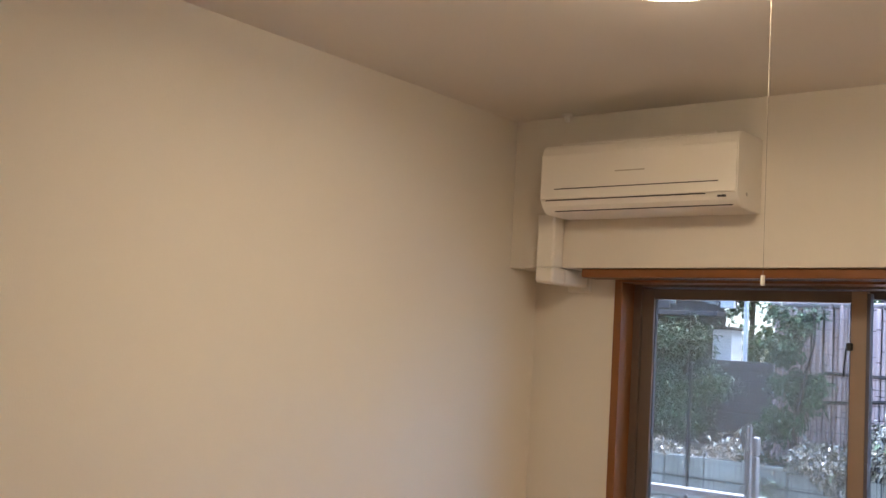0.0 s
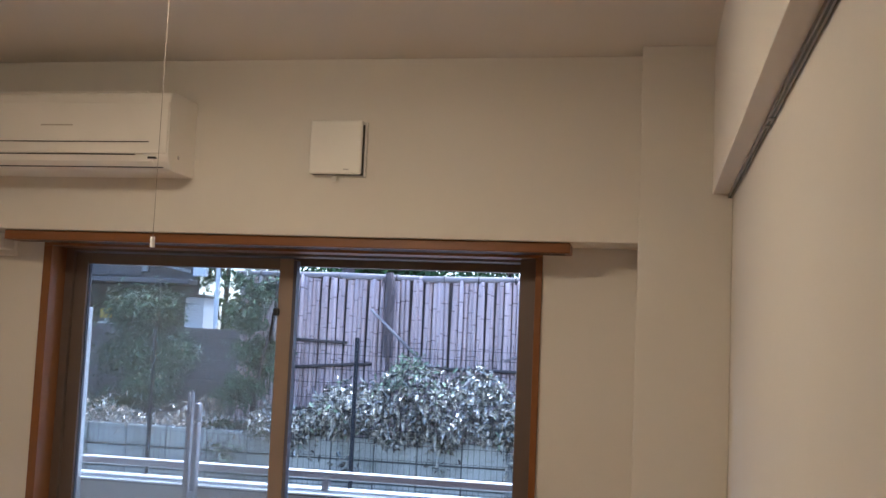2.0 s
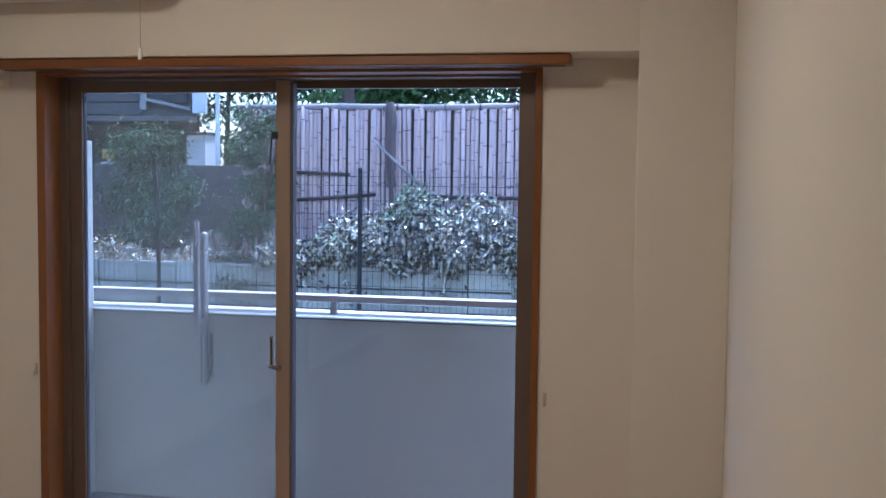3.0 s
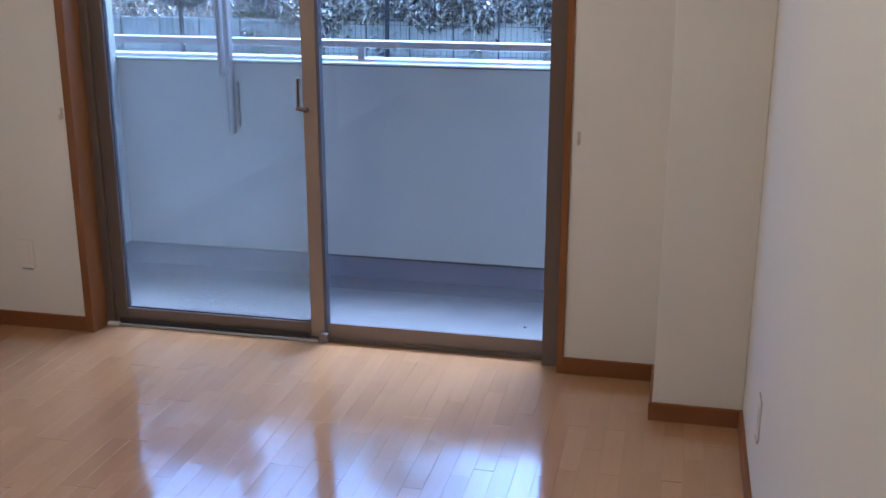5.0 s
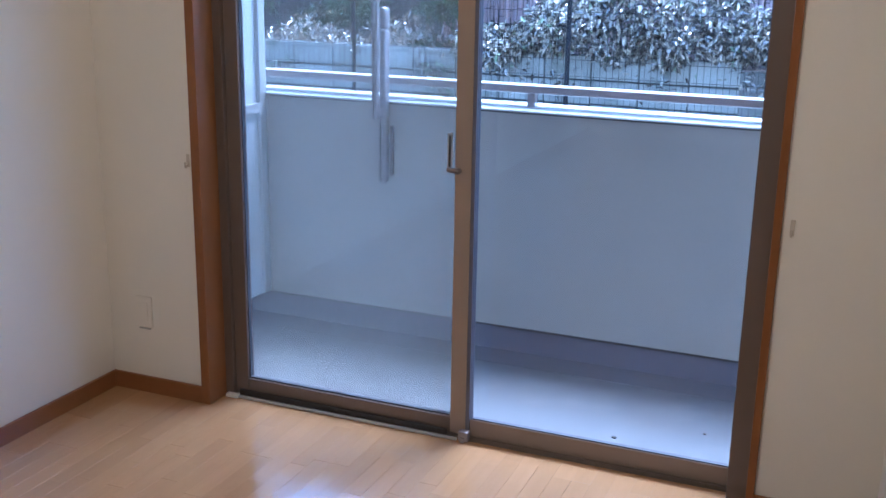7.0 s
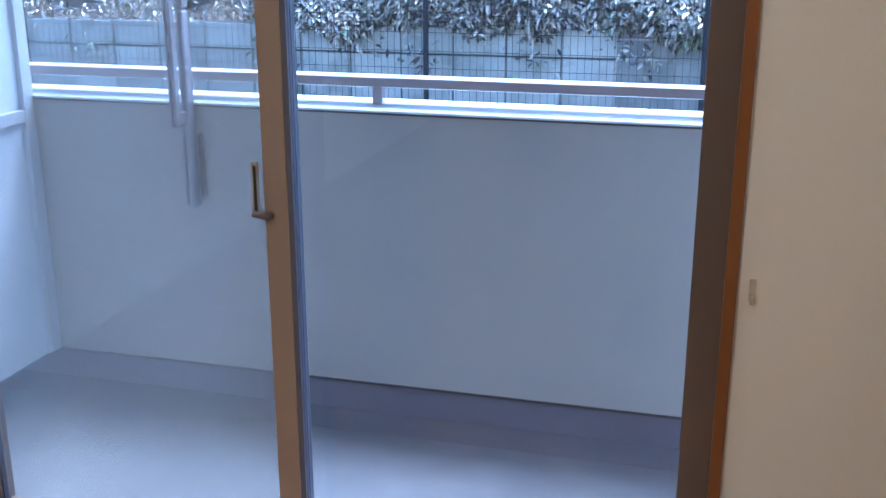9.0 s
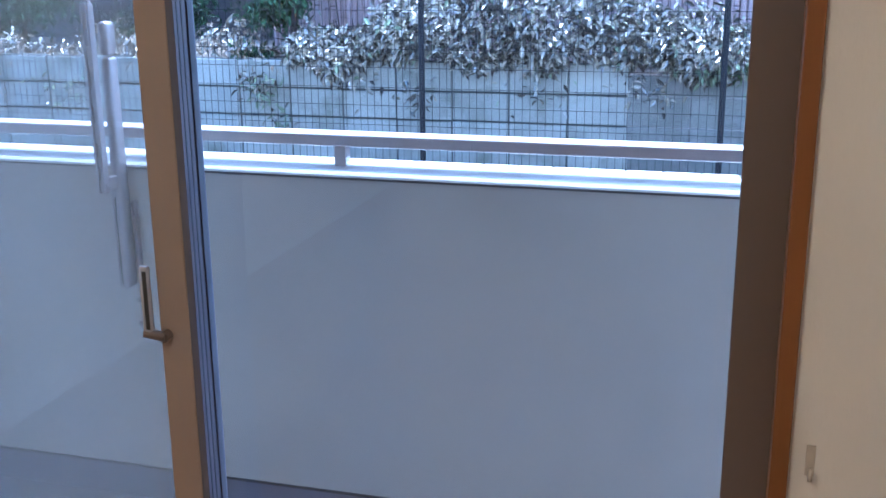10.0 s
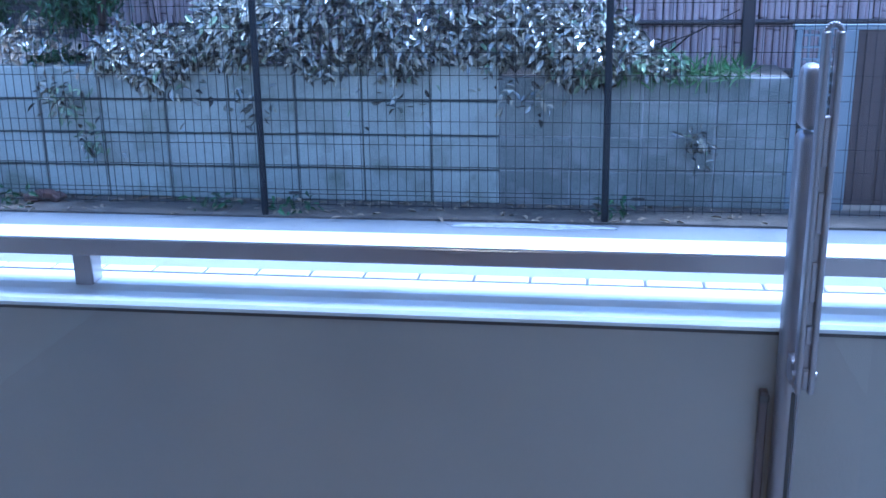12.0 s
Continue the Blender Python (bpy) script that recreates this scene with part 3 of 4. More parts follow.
coping = thing("parapet_coping", (-0.6, PAR_Y, PAR_Z), "pale metal coping with a row of edge tiles on the parapet", "coping", kind="structure")
cop_pts = [(PAR_Y - 0.008, PAR_Z - 0.0005), (PAR_Y - 0.010, PAR_Z + 0.006), (PAR_Y - 0.004, PAR_Z + 0.012), (PAR_Y + 0.028, PAR_Z + 0.010), (PAR_Y + 0.050, PAR_Z + 0.010), (PAR_Y + 0.064, PAR_Z + 0.017),
           (PAR_Y + 0.128, PAR_Z + 0.018), (PAR_Y + 0.128, PAR_Z - 0.0005)]
part("cap", profile_x(B(), cop_pts, -4.6, 3.4), COPING, coping)
# dark strip in place of the shadow below the coping's lip
part("drip_edge", box(B(), -4.6, 3.4, PAR_Y - 0.0045, PAR_Y - 0.0003, PAR_Z - 0.0075, PAR_Z - 0.0008), DARK_METAL, coping, "dark strip that paints the shadow gap under the coping")
part("edge_joint", box(B(), -4.6, 3.4, PAR_Y + 0.1283, PAR_Y + 0.1345, PAR_Z - 0.0003, PAR_Z + 0.0184), DARK_METAL, coping, "dark joint line")
part("joint_bed", box(B(), -4.6, 3.4, PAR_Y + 0.1347, PAR_Y + 0.168, PAR_Z - 0.0004, PAR_Z + 0.0165), DARK_METAL, coping, "dark joints between the edge tiles")
tile_me = mesh_of("tile", box(B(), -0.0458, 0.0458, -0.014, 0.017, 0.0, 0.019, 0.002, 1), COPING_TILE)
for i in range(84):
    o = new("tile", tile_me)
    o.parent = coping
    o.location = Vector((-4.55 + 0.0965 * i, PAR_Y + 0.149, PAR_Z)) - Vector(coping.location)

railing = thing("balcony_railing", (-0.6, PAR_Y + 0.06, PAR_Z), "grey metal handrail on short posts above the parapet", "railing")
RY0, RY1 = PAR_Y + 0.042, PAR_Y + 0.116
part("handrail", box(B(), -4.6, 3.4, RY0, RY1, 1.014, 1.0435, 0.003, 2), RAIL_METAL, railing)
# thin added plate; its pale colour stands in for skylight on the rail
part("rail_cap", box(B(), -4.6, 3.4, RY0 + 0.001, RY1 - 0.001, 1.0425, 1.0465, 0.0015, 2), RAIL_TOP_LIT, railing, "pale plate that paints the skylight on the handrail top")
for x in (-3.31, -1.31, 0.69):
    part("rail_post", box(B(), x - 0.017, x + 0.017, RY0 + 0.018, RY1 - 0.018, PAR_Z + 0.012, 1.0145, 0.003), RAIL_METAL, railing)


def pole_holder(x, side):
    """Laundry pole holder; the arm folds up on the given side of its column, the stop bar is on the other."""
    h = thing("pole_holder", (x, PAR_Y, 0.6), "aluminium laundry pole holder bolted to the parapet", "pole holder", "laundry pole holders")

    def bx(bm, u0, u1, y0, y1, z0, z1, bev=0.0, seg=2):
        return box(bm, x + min(side * u0, side * u1), x + max(side * u0, side * u1), y0, y1, z0, z1, bev, seg)

    column = part("column", bx(B(), -0.014, 0.017, PAR_Y - 0.050, PAR_Y - 0.0005, 0.588, 1.252, 0.013, 4), ALUMINIUM, h, smooth=True)
    part("column_slot", bx(B(), 0.004, 0.010, PAR_Y - 0.0512, PAR_Y - 0.0495, 0.60, 0.86), BLACK, column)
    part("column_lip", bx(B(), 0.012, 0.0155, PAR_Y - 0.0535, PAR_Y - 0.049, 0.60, 0.87, 0.001), ALUMINIUM, column)
    bm = bx(B(), -0.0155, 0.0175, PAR_Y - 0.052, PAR_Y - 0.0005, 1.255, 1.347, 0.015, 4)
    part("column_cap", bm, ALUMINIUM, h, "rounded end cap", smooth=True)
    # slotted arm folded upright: two rails joined by short bridges
    bm = B()
    y0, y1 = PAR_Y - 0.105, PAR_Y - 0.080
    bx(bm, -0.002, 0.007, y0, y1, 0.88, 1.397, 0.003)
    bx(bm, 0.0160, 0.025, y0, y1, 0.88, 1.397, 0.003)
    for z0, z1 in ((0.885, 0.92), (0.955, 0.985), (1.02, 1.08), (1.12, 1.18), (1.215, 1.285)):
        bx(bm, 0.005, 0.018, y0 + 0.003, y1 - 0.003, z0, z1, 0.004)
    bx(bm, 0.006, 0.017, y0 + 0.009, y1 - 0.009, 0.89, 1.285)
    arm = part("arm", bm, ALUMINIUM, h, "slotted aluminium arm folded upright")
    bm = B()
    for k in range(10):
        a0, a1 = math.pi * k / 10, math.pi * (k + 1) / 10
        p = [(x + side * 0.0115 + math.cos(t) * 0.0098, (y0 + y1) / 2, 1.396 + math.sin(t) * 0.0098) for t in (a0, a1)]
        rod(bm, p[0], p[1], 0.0042, sides=8)
    part("arm_end", bm, ALUMINIUM, arm, smooth=True)
    xs = x + side * 0.0115
    part("hinge", rod(B(), (xs - 0.0175, PAR_Y - 0.09, 0.905), (xs + 0.0175, PAR_Y - 0.09, 0.905), 0.007), ALUMINIUM, h)
    part("arm_bracket", bx(B(), -0.006, 0.014, PAR_Y - 0.084, PAR_Y - 0.045, 0.885, 0.925, 0.004), ALUMINIUM, h)
    part("stop_bar", bx(B(), -0.036, -0.023, PAR_Y - 0.020, PAR_Y - 0.0005, 0.625, 0.845, 0.003), STOP_BROWN, h, "dark brown flat stop bar")
    part("stop_bolt", bx(B(), -0.037, -0.022, PAR_Y - 0.024, PAR_Y - 0.0195, 0.828, 0.842, 0.002), DARK_METAL, h)


pole_holder(-0.144, 1)
pole_holder(-1.945, -1)
for bolt_x, bolt_z in ((-1.935, 0.540), (-1.935, 0.467), (-0.160, 0.515), (-0.156, 0.435)):
    solid("anchor_bolt", rod(B(), (bolt_x, PAR_Y - 0.004, bolt_z), (bolt_x, PAR_Y - 0.0002, bolt_z), 0.0075, 0.007, 12), STOP_BROWN, "small dark plugged bolt hole on the parapet", "bolt", group="parapet bolts")

part_wall = thing("balcony_partition", (-2.57, 4.4, FLOOR_OUT), "white panelled partition between balconies in a silver frame", "partition")
part("frame_post", box(B(), -2.60, -2.555, PAR_Y - 0.055, PAR_Y - 0.0005, 0.0, 1.79, 0.003), FRAME_SILVER, part_wall)
part("frame_post", box(B(), -2.60, -2.555, YOUT + 0.0005, YOUT + 0.05, 0.0, 1.79, 0.003), FRAME_SILVER, part_wall)
for z in (0.86, 1.745):
    part("frame_bar", box(B(), -2.598, -2.557, YOUT + 0.05, PAR_Y - 0.055, z, z + 0.045, 0.003), FRAME_SILVER, part_wall)
part("panel", box(B(), -2.582, -2.574, YOUT + 0.05, PAR_Y - 0.055, 0.0, 0.86), PARTITION, part_wall)
part("panel", box(B(), -2.582, -2.574, YOUT + 0.05, PAR_Y - 0.055, 0.905, 1.745), PARTITION, part_wall)

def pebble(x, y, r):
    bm = B()
    bmesh.ops.create_icosphere(bm, subdivisions=1, radius=r, matrix=Matrix.Translation((x, y, FLOOR_OUT + r * 0.4)) @ Matrix.Diagonal((1.3, 1, 0.6, 1)))
    solid("pebble", bm, DARK_METAL, "tiny dark pebble on the balcony floor", "pebble", group="pebbles")


for px, py, pr in ((-0.72, 4.25, 0.009), (-0.42, 4.42, 0.006), (-0.55, 4.12, 0.005)):
    pebble(px, py, pr)

# ---- outside ground ----
structure("ground", box(B(), -400, 400, 5.045, 800, -1.0, -0.012), GROUND, "bare brown soil", "ground")
structure("pavement", box(B(), -9, 6, 5.3, 8.90, -0.3, 0.0), CONCRETE, "grey concrete strip behind the balcony", "pavement")
bm = B()
box(bm, -9, 6, 8.90, 9.28, -0.3, 0.012)
structure("planting_strip", bm, EARTH, "narrow strip of dark earth along the wall foot", "ground")
bm = B()
cr = random.Random(12)
ring = [(-0.78 + 0.46 * math.cos(k * math.pi / 12) * cr.uniform(0.8, 1.1), 8.82 + 0.06 * math.sin(k * math.pi / 12) * cr.uniform(0.5, 1.2)) for k in range(24)]
top, foot = [bm.verts.new((x, y, 0.005)) for x, y in ring], [bm.verts.new((x, y, -0.002)) for x, y in ring]
bm.faces.new(top)
for k in range(24):
    bm.faces.new((foot[k], foot[(k + 1) % 24], top[(k + 1) % 24], top[k]))
structure("cement_smear", bm, CEMENT, "pale smear of dried cement on the concrete strip", "pavement")
WALL_X0, WALL_X1, WY = -9.0, 0.575, 9.275
structure("raised_bed", box(B(), WALL_X0, WALL_X1 + 0.02, WY + 0.10, 11.8, 0.0, 0.74), EARTH, "raised bed of dark earth behind the block wall", "ground")

# ---- block wall ----
wall = thing("block_wall", (-2.0, WY, 0), "weathered grey concrete block wall with rough joints", "wall", kind="structure")
XOLD = -0.999
part("mortar", box(B(), WALL_X0, XOLD, WY + 0.007, WY + 0.12, 0.0, 0.808), MORTAR, wall)
part("mortar", box(B(), XOLD, WALL_X1, WY + 0.0055, WY + 0.12, 0.0, 0.745), MORTAR_OLD, wall)

# ---- wire mesh fence ----
FY, FZ = 8.93, 1.68
fence = thing("wire_fence", (-0.4, FY, 0), "dark welded wire mesh fence on thin posts", "fence")
for x in (-8.01, -6.11, -4.205, -2.305, -0.395, 1.51, 3.41):
    p = part("fence_post", rod(B(), (x, FY, 0.0), (x, FY, FZ + 0.01), 0.019, sides=12), MESH_WIRE, fence, smooth=False)
    part("post_cap", rod(B(), (x, FY, FZ + 0.01), (x, FY, FZ + 0.025), 0.021, 0.014, 12), MESH_WIRE, p)
for x in (-4.03, -2.12, -0.22, 1.69):
    part("fence_tag", box(B(), x - 0.035, x + 0.035, FY - 0.012, FY - 0.004, 0.132, 0.15, 0.002), BLACK, fence, "small dark tag")
verts, faces = [], []


def wire(p, q, r):
    """A thin square bar between two points on one axis."""
    i = len(verts)
    for e in (p, q):
        for du, dv in ((-r, -r), (r, -r), (r, r), (-r, r)):
            verts.append((e[0], e[1] + du, e[2] + dv) if p[0] != q[0] else (e[0] + du, e[1] + dv, e[2]))
    for k in range(4):
        faces.append((i + k, i + (k + 1) % 4, i + 4 + (k + 1) % 4, i + 4 + k))


x = -8.01
while x < 3.41:
    wire((x, FY + 0.004, 0.06), (x, FY + 0.004, FZ + 0.012), 0.0014)
    x += 0.0502
wire_rows = [0.075, 0.135, 0.16, 0.30, 0.42, 0.55, 0.67, 0.80, 0.92, 1.05, 1.17, 1.30, 1.42, 1.55, 1.63]
for z in wire_rows:
    wire((-8.01, FY, z), (3.41, FY, z), 0.0017)
me = bpy.data.meshes.new("wire_mesh")
me.from_pydata([(v[0] - fence.location.x, v[1] - fence.location.y, v[2]) for v in verts], [], faces)
me.materials.append(MESH_WIRE)
o = new("wire_mesh", me)
o.parent = fence
tagged(o, kind="stuff")


# ---- leaves ----
def leaf_mesh(name, places, normals, size, mat, rng, droop=0.5, width=0.42, fold=0.12, spread=0.45):
    """Many folded pointed leaves at the given places, each facing roughly along its normal, tips hanging."""
    n = len(places)
    P = np.asarray(places, float)
    Nn = np.asarray(normals, float) + rng.normal(0, spread, (n, 3))
    Nn /= np.linalg.norm(Nn, axis=1)[:, None]
    tip = rng.normal(0, 1.0, (n, 3)) + np.array([0, -0.3, -droop * 2])
    tip -= (tip * Nn).sum(1)[:, None] * Nn
    tip /= np.linalg.norm(tip, axis=1)[:, None]
    side = np.cross(Nn, tip)
    s = (size * rng.uniform(0.6, 1.25, n))[:, None]
    w = s * width * 0.5
    curl = s * rng.uniform(-0.10, 0.25, n)[:, None]
    v = np.stack([P, P + tip * s * 0.3 + side * w * 0.9 + Nn * s * fold, P + tip * s * 0.3 - Nn * 0, P + tip * s * 0.3 - side * w * 0.9 + Nn * s * fold,
                  P + tip * s * 0.68 + side * w * 0.8 + Nn * s * fold - Nn * curl * 0.4, P + tip * s * 0.68 - Nn * curl * 0.5, P + tip * s * 0.68 - side * w * 0.8 + Nn * s * fold - Nn * curl * 0.4,
                  P + tip * s - Nn * curl], 1).reshape(-1, 3)
    f = []
    for i in range(n):
        k = 8 * i
        f += [(k, k + 2, k + 1), (k, k + 3, k + 2), (k + 1, k + 2, k + 5, k + 4), (k + 2, k + 3, k + 6, k + 5), (k + 4, k + 5, k + 7), (k + 5, k + 6, k + 7)]
    me = bpy.data.meshes.new(name)
    me.from_pydata(v.tolist(), [], f)
    me.materials.append(mat)
    return me


def under(parent, name, me, label="", kind=""):
    ob = new(name, me)
    ob.parent = parent
    ob.location = -base_of(parent)
    return tagged(ob, label, kind=kind)


def branch_mesh(rng, roots, reach, count, r):
    bm = B()
    for _ in range(count):
        p = Vector(roots[rng.integers(len(roots))])
        q = p + Vector((rng.normal(0, reach), rng.normal(-0.1, reach * 0.5), abs(rng.normal(0.25, reach * 0.6))))
        mid = (p + q) / 2 + Vector((rng.normal(0, 0.04), rng.normal(0, 0.04), 0.05))
        rod(bm, p, mid, r, r * 0.8, 5)
        rod(bm, mid, q, r * 0.8, r * 0.4, 5)
    return bm


def hedge_top(x):
    """Height of the hedge along the wall."""
    knots = [(-9.0, 0.80), (-5.0, 0.92), (-3.9, 0.98), (-3.5, 0.86), (-3.2, 0.98), (-2.9, 1.06), (-2.4, 1.28), (-2.0, 1.50), (-1.35, 1.44), (-1.0, 1.28), (-0.6, 1.12), (-0.25, 1.06), (-0.05, 0.84), (0.1, 0.80)]
    return float(np.interp(x, [k[0] for k in knots], [k[1] for k in knots]))


rng = np.random.default_rng(5)
hedge = thing("hedge", (-1.7, WY + 0.3, 0.74), "glossy broad-leaved hedge hanging over the block wall", "hedge")
pts, nrm = [], []
while len(pts) < 9000:
    x = rng.uniform(-3.35, 0.0)
    top = hedge_top(x) + 0.07 * math.sin(9 * x) + rng.normal(0, 0.04)
    low = 0.785 + 0.05 * math.sin(5 * x + 1) + 0.04 * math.sin(13 * x)
    u = rng.uniform(0, 1)
    z = low + (top - low) * u
    bulge = 0.30 * math.sin(math.pi * min(1, 0.25 + 0.75 * u)) + 0.06 * math.sin(7 * x + 6 * z)
    depth = abs(rng.normal(0, 0.07))
    pts.append((x, WY + 0.16 - bulge + depth, z))
    nrm.append((rng.normal(0, 0.25), -0.75, 0.55 + 0.3 * u))
# loose sprays that hang in front of the wall
for cx, cz, n, sp in ((-0.95, 0.66, 40, 0.10), (-0.80, 0.60, 22, 0.06), (-2.48, 0.62, 26, 0.07), (-2.40, 0.56, 18, 0.05), (-3.62, 0.62, 130, 0.085), (-3.45, 0.36, 60, 0.055),
                      (-1.6, 0.70, 50, 0.15), (-0.42, 0.72, 34, 0.09), (0.12, 0.40, 30, 0.05), (0.08, 0.32, 18, 0.04), (-2.9, 0.70, 40, 0.12), (-5.2, 0.60, 50, 0.12)):
    for _ in range(int(n * 0.8)):
        pts.append((rng.normal(cx, sp), WY - 0.03 - abs(rng.normal(0, 0.03)), rng.normal(cz, sp * 0.8)))
        nrm.append((rng.normal(0, 0.3), -0.6, 0.95))
pts, nrm = np.array(pts), np.array(nrm)
chance = rng.random(len(pts))
crest = (pts[:, 2] > 1.26) & (np.abs(pts[:, 0] + 1.98) < 0.32) | (pts[:, 0] > -0.55) & (pts[:, 2] < 0.88) & (pts[:, 2] > 0.6) | (pts[:, 0] < -3.36) & (pts[:, 2] < 0.72)
fresh = (chance > 0.55) & crest | (chance > 0.97)
# about a quarter of the leaves are darkened to paint the hedge's inner shade
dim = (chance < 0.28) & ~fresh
under(hedge, "leaves", leaf_mesh("leaves", pts[~dim & ~fresh], nrm[~dim & ~fresh], 0.071, LEAF_GLOSS, rng, spread=0.7), "glossy leaves with part of the pale sheen in their colour", "stuff")
under(hedge, "dark_leaves", leaf_mesh("dark_leaves", pts[dim], nrm[dim], 0.062, LEAF_SHADE, rng, spread=0.7), "dark leaves that stand in for shade between the glossy ones", "stuff")
under(hedge, "fresh_leaves", leaf_mesh("fresh_leaves", pts[fresh], nrm[fresh], 0.066, LEAF_FRESH, rng, spread=0.7), "pale green young leaves", "stuff")
tagged(part("branches", branch_mesh(rng, [(x, WY + 0.25, 0.72) for x in np.linspace(-3.2, -0.2, 18)], 0.22, 70, 0.007), BARK, hedge), kind="stuff")

low_hedge = thing("shrub_row", (-5.5, WY + 0.35, 0.74), "low row of dull brown-green shrubs on the raised bed", "shrub")
pts, nrm = [], []
while len(pts) < 2600:
    x = rng.uniform(-8.5, -3.3)
    top = hedge_top(x) + 0.10 * math.sin(6 * x) + rng.normal(0, 0.05)
    z = rng.uniform(0.74, max(0.8, top))
    pts.append((x, WY + 0.12 + rng.uniform(-0.12, 0.35), z))
    nrm.append((rng.normal(0, 0.3), -0.7, 0.6))
cut = int(len(pts) * 0.5)
under(low_hedge, "leaves", leaf_mesh("leaves", pts[:cut], nrm[:cut], 0.07, LEAF_GLOSS, rng), "pale dull leaves", "stuff")
under(low_hedge, "dry_leaves", leaf_mesh("dry_leaves", pts[cut:], nrm[cut:], 0.065, LEAF_DRY, rng), "dry brown leaves", "stuff")

# grass tuft and fallen leaves
pts, nrm = [], []
for _ in range(420):
    pts.append((rng.uniform(-0.45, 0.36), WY + rng.uniform(-0.03, 0.1), 0.735 + rng.uniform(0, 0.07)))
    nrm.append((rng.normal(0, 0.8), -0.6, 0.3))
o = tagged(new("grass_tuft", leaf_mesh("grass_tuft", pts, nrm, 0.11, GRASS, rng, droop=0.1, width=0.10, fold=0.02)), "tuft of bright green grass on the wall top", "grass", kind="stuff")
pts, nrm = [], []
for _ in range(260):
    pts.append((rng.uniform(-5.5, 0.5), rng.choice([rng.uniform(8.84, 9.2), rng.uniform(9.15, 9.22)]), 0.022))
    nrm.append((0, 0, 2.5))
tagged(new("fallen_leaves", leaf_mesh("fallen_leaves", pts, nrm, 0.06, LEAF_DRY, rng, droop=0.0)), "dry fallen leaves at the foot of the wall", "leaves", kind="stuff")
pts, nrm = [], []
for cx in (-4.9, -3.95, -2.62, -2.15, -0.35, -5.6):
    for _ in range(26):
        pts.append((rng.normal(cx, 0.07), 9.02 + rng.normal(0, 0.04), 0.02 + abs(rng.normal(0, 0.05))))
        nrm.append((rng.normal(0, 0.5), -0.5, 0.7))
tagged(new("weeds", leaf_mesh("weeds", pts, nrm, 0.06, LEAF_GREEN, rng)), "small green weeds at the wall foot", "weeds", kind="stuff")


def rubble(x):
    r = thing("broken_bricks", (x, 9.12, 0.012), "small heap of broken reddish bricks on the earth", "bricks")
    for k in range(4):
        bm = box(B(), -0.045, 0.045, -0.035, 0.035, -0.02, 0.02, 0.006, 1)
        bmesh.ops.transform(bm, matrix=pose(x - 0.075 + 0.05 * k, 9.12 + 0.02 * (k % 2), 0.035 + 0.012 * (k % 3), 8 * k, 5 * (k % 3), 25 * k), verts=bm.verts[:])
        part("brick_piece", bm, TILE_RUBBLE, r)


rubble(-3.75)

# ---- bamboo fence ----
BY = 9.92
bamboo = thing("bamboo_fence", (-1.5, BY, 0.74), "tall weathered bamboo fence with dark rails and a pale cap", "fence")


def culm(h, phase):
    bm = B()
    r = 0.0218
    zs = [0.0, 0.08 + 0.24 * phase]
    while zs[-1] < h:
        zs.append(min(h, zs[-1] + 0.25 + 0.06 * math.sin(17 * phase + len(zs))))
    prof, dark = [], []
    for i, z in enumerate(zs):
        if 0 < i < len(zs) - 1:
            dark += [len(prof) + 2, len(prof) + 3]
            prof += [(z - 0.014, r), (z - 0.009, r * 1.03), (z - 0.0055, r * 0.88), (z, r * 0.86), (z + 0.0055, r * 0.88), (z + 0.010, r * 1.04), (z + 0.016, r)]
        else:
            prof.append((z, r))
    rings = [[bm.verts.new((rr * math.cos(k * math.pi / 4), rr * math.sin(k * math.pi / 4), z)) for k in range(8)] for z, rr in prof]
    for j, (a, b) in enumerate(zip(rings, rings[1:])):
        for k in range(8):
            bm.faces.new((a[k], a[(k + 1) % 8], b[(k + 1) % 8], b[k])).material_index = int(j in dark)
    bm.faces.new(rings[-1])
    me = mesh_of("bamboo_culm", bm, BAMBOO, True)
    me.materials.append(BAMBOO_NODE)
    return me


culms = [culm(1.555 + 0.02 * (k % 4) / 3, k / 14) for k in range(14)]
rnd = random.Random(3)
x, i = -3.78, 0
while x < 1.9:
    o = new("bamboo_culm", culms[rnd.randrange(14)])
    o.parent = bamboo
    o.matrix_basis = pose(x + 1.5, rnd.uniform(-0.004, 0.004), rnd.uniform(-0.035, -0.005), rnd.uniform(-0.5, 0.5), rnd.uniform(-0.8, 0.8), rnd.uniform(0, 360))
    x += rnd.uniform(0.0415, 0.0450)
# added dark sheet; gives the gaps between culms their shade
structure("fence_backing", box(B(), -3.8, 1.95, BY + 0.030, BY + 0.05, 0.74, 2.28), BAMBOO_DARK, "dark sheet added to shade the gaps in the bamboo", "fence")
caps = [(-3.82, 2.292), (-2.75, 2.302), (-1.95, 2.290), (-0.95, 2.305), (0.1, 2.296), (1.05, 2.302), (1.95, 2.292)]
for (xa, za), (xb, zb) in zip(caps, caps[1:]):
    part("cap_rail", rod(B(), (xa - 0.03, BY - 0.012, za), (xb + 0.03, BY + 0.004, zb + 0.008), 0.031, 0.026, 12), BAMBOO_CAP, bamboo, "weathered split bamboo cap", smooth=True)
for k in range(13):
    x = -3.6 + 0.44 * k + 0.1 * math.sin(5 * k)
    part("cap_tie", rod(B(), (x, BY - 0.006, 2.299), (x + 0.012, BY - 0.006, 2.299), 0.035, 0.035, 10), BAMBOO_DARK, bamboo, "dark tie round the cap")
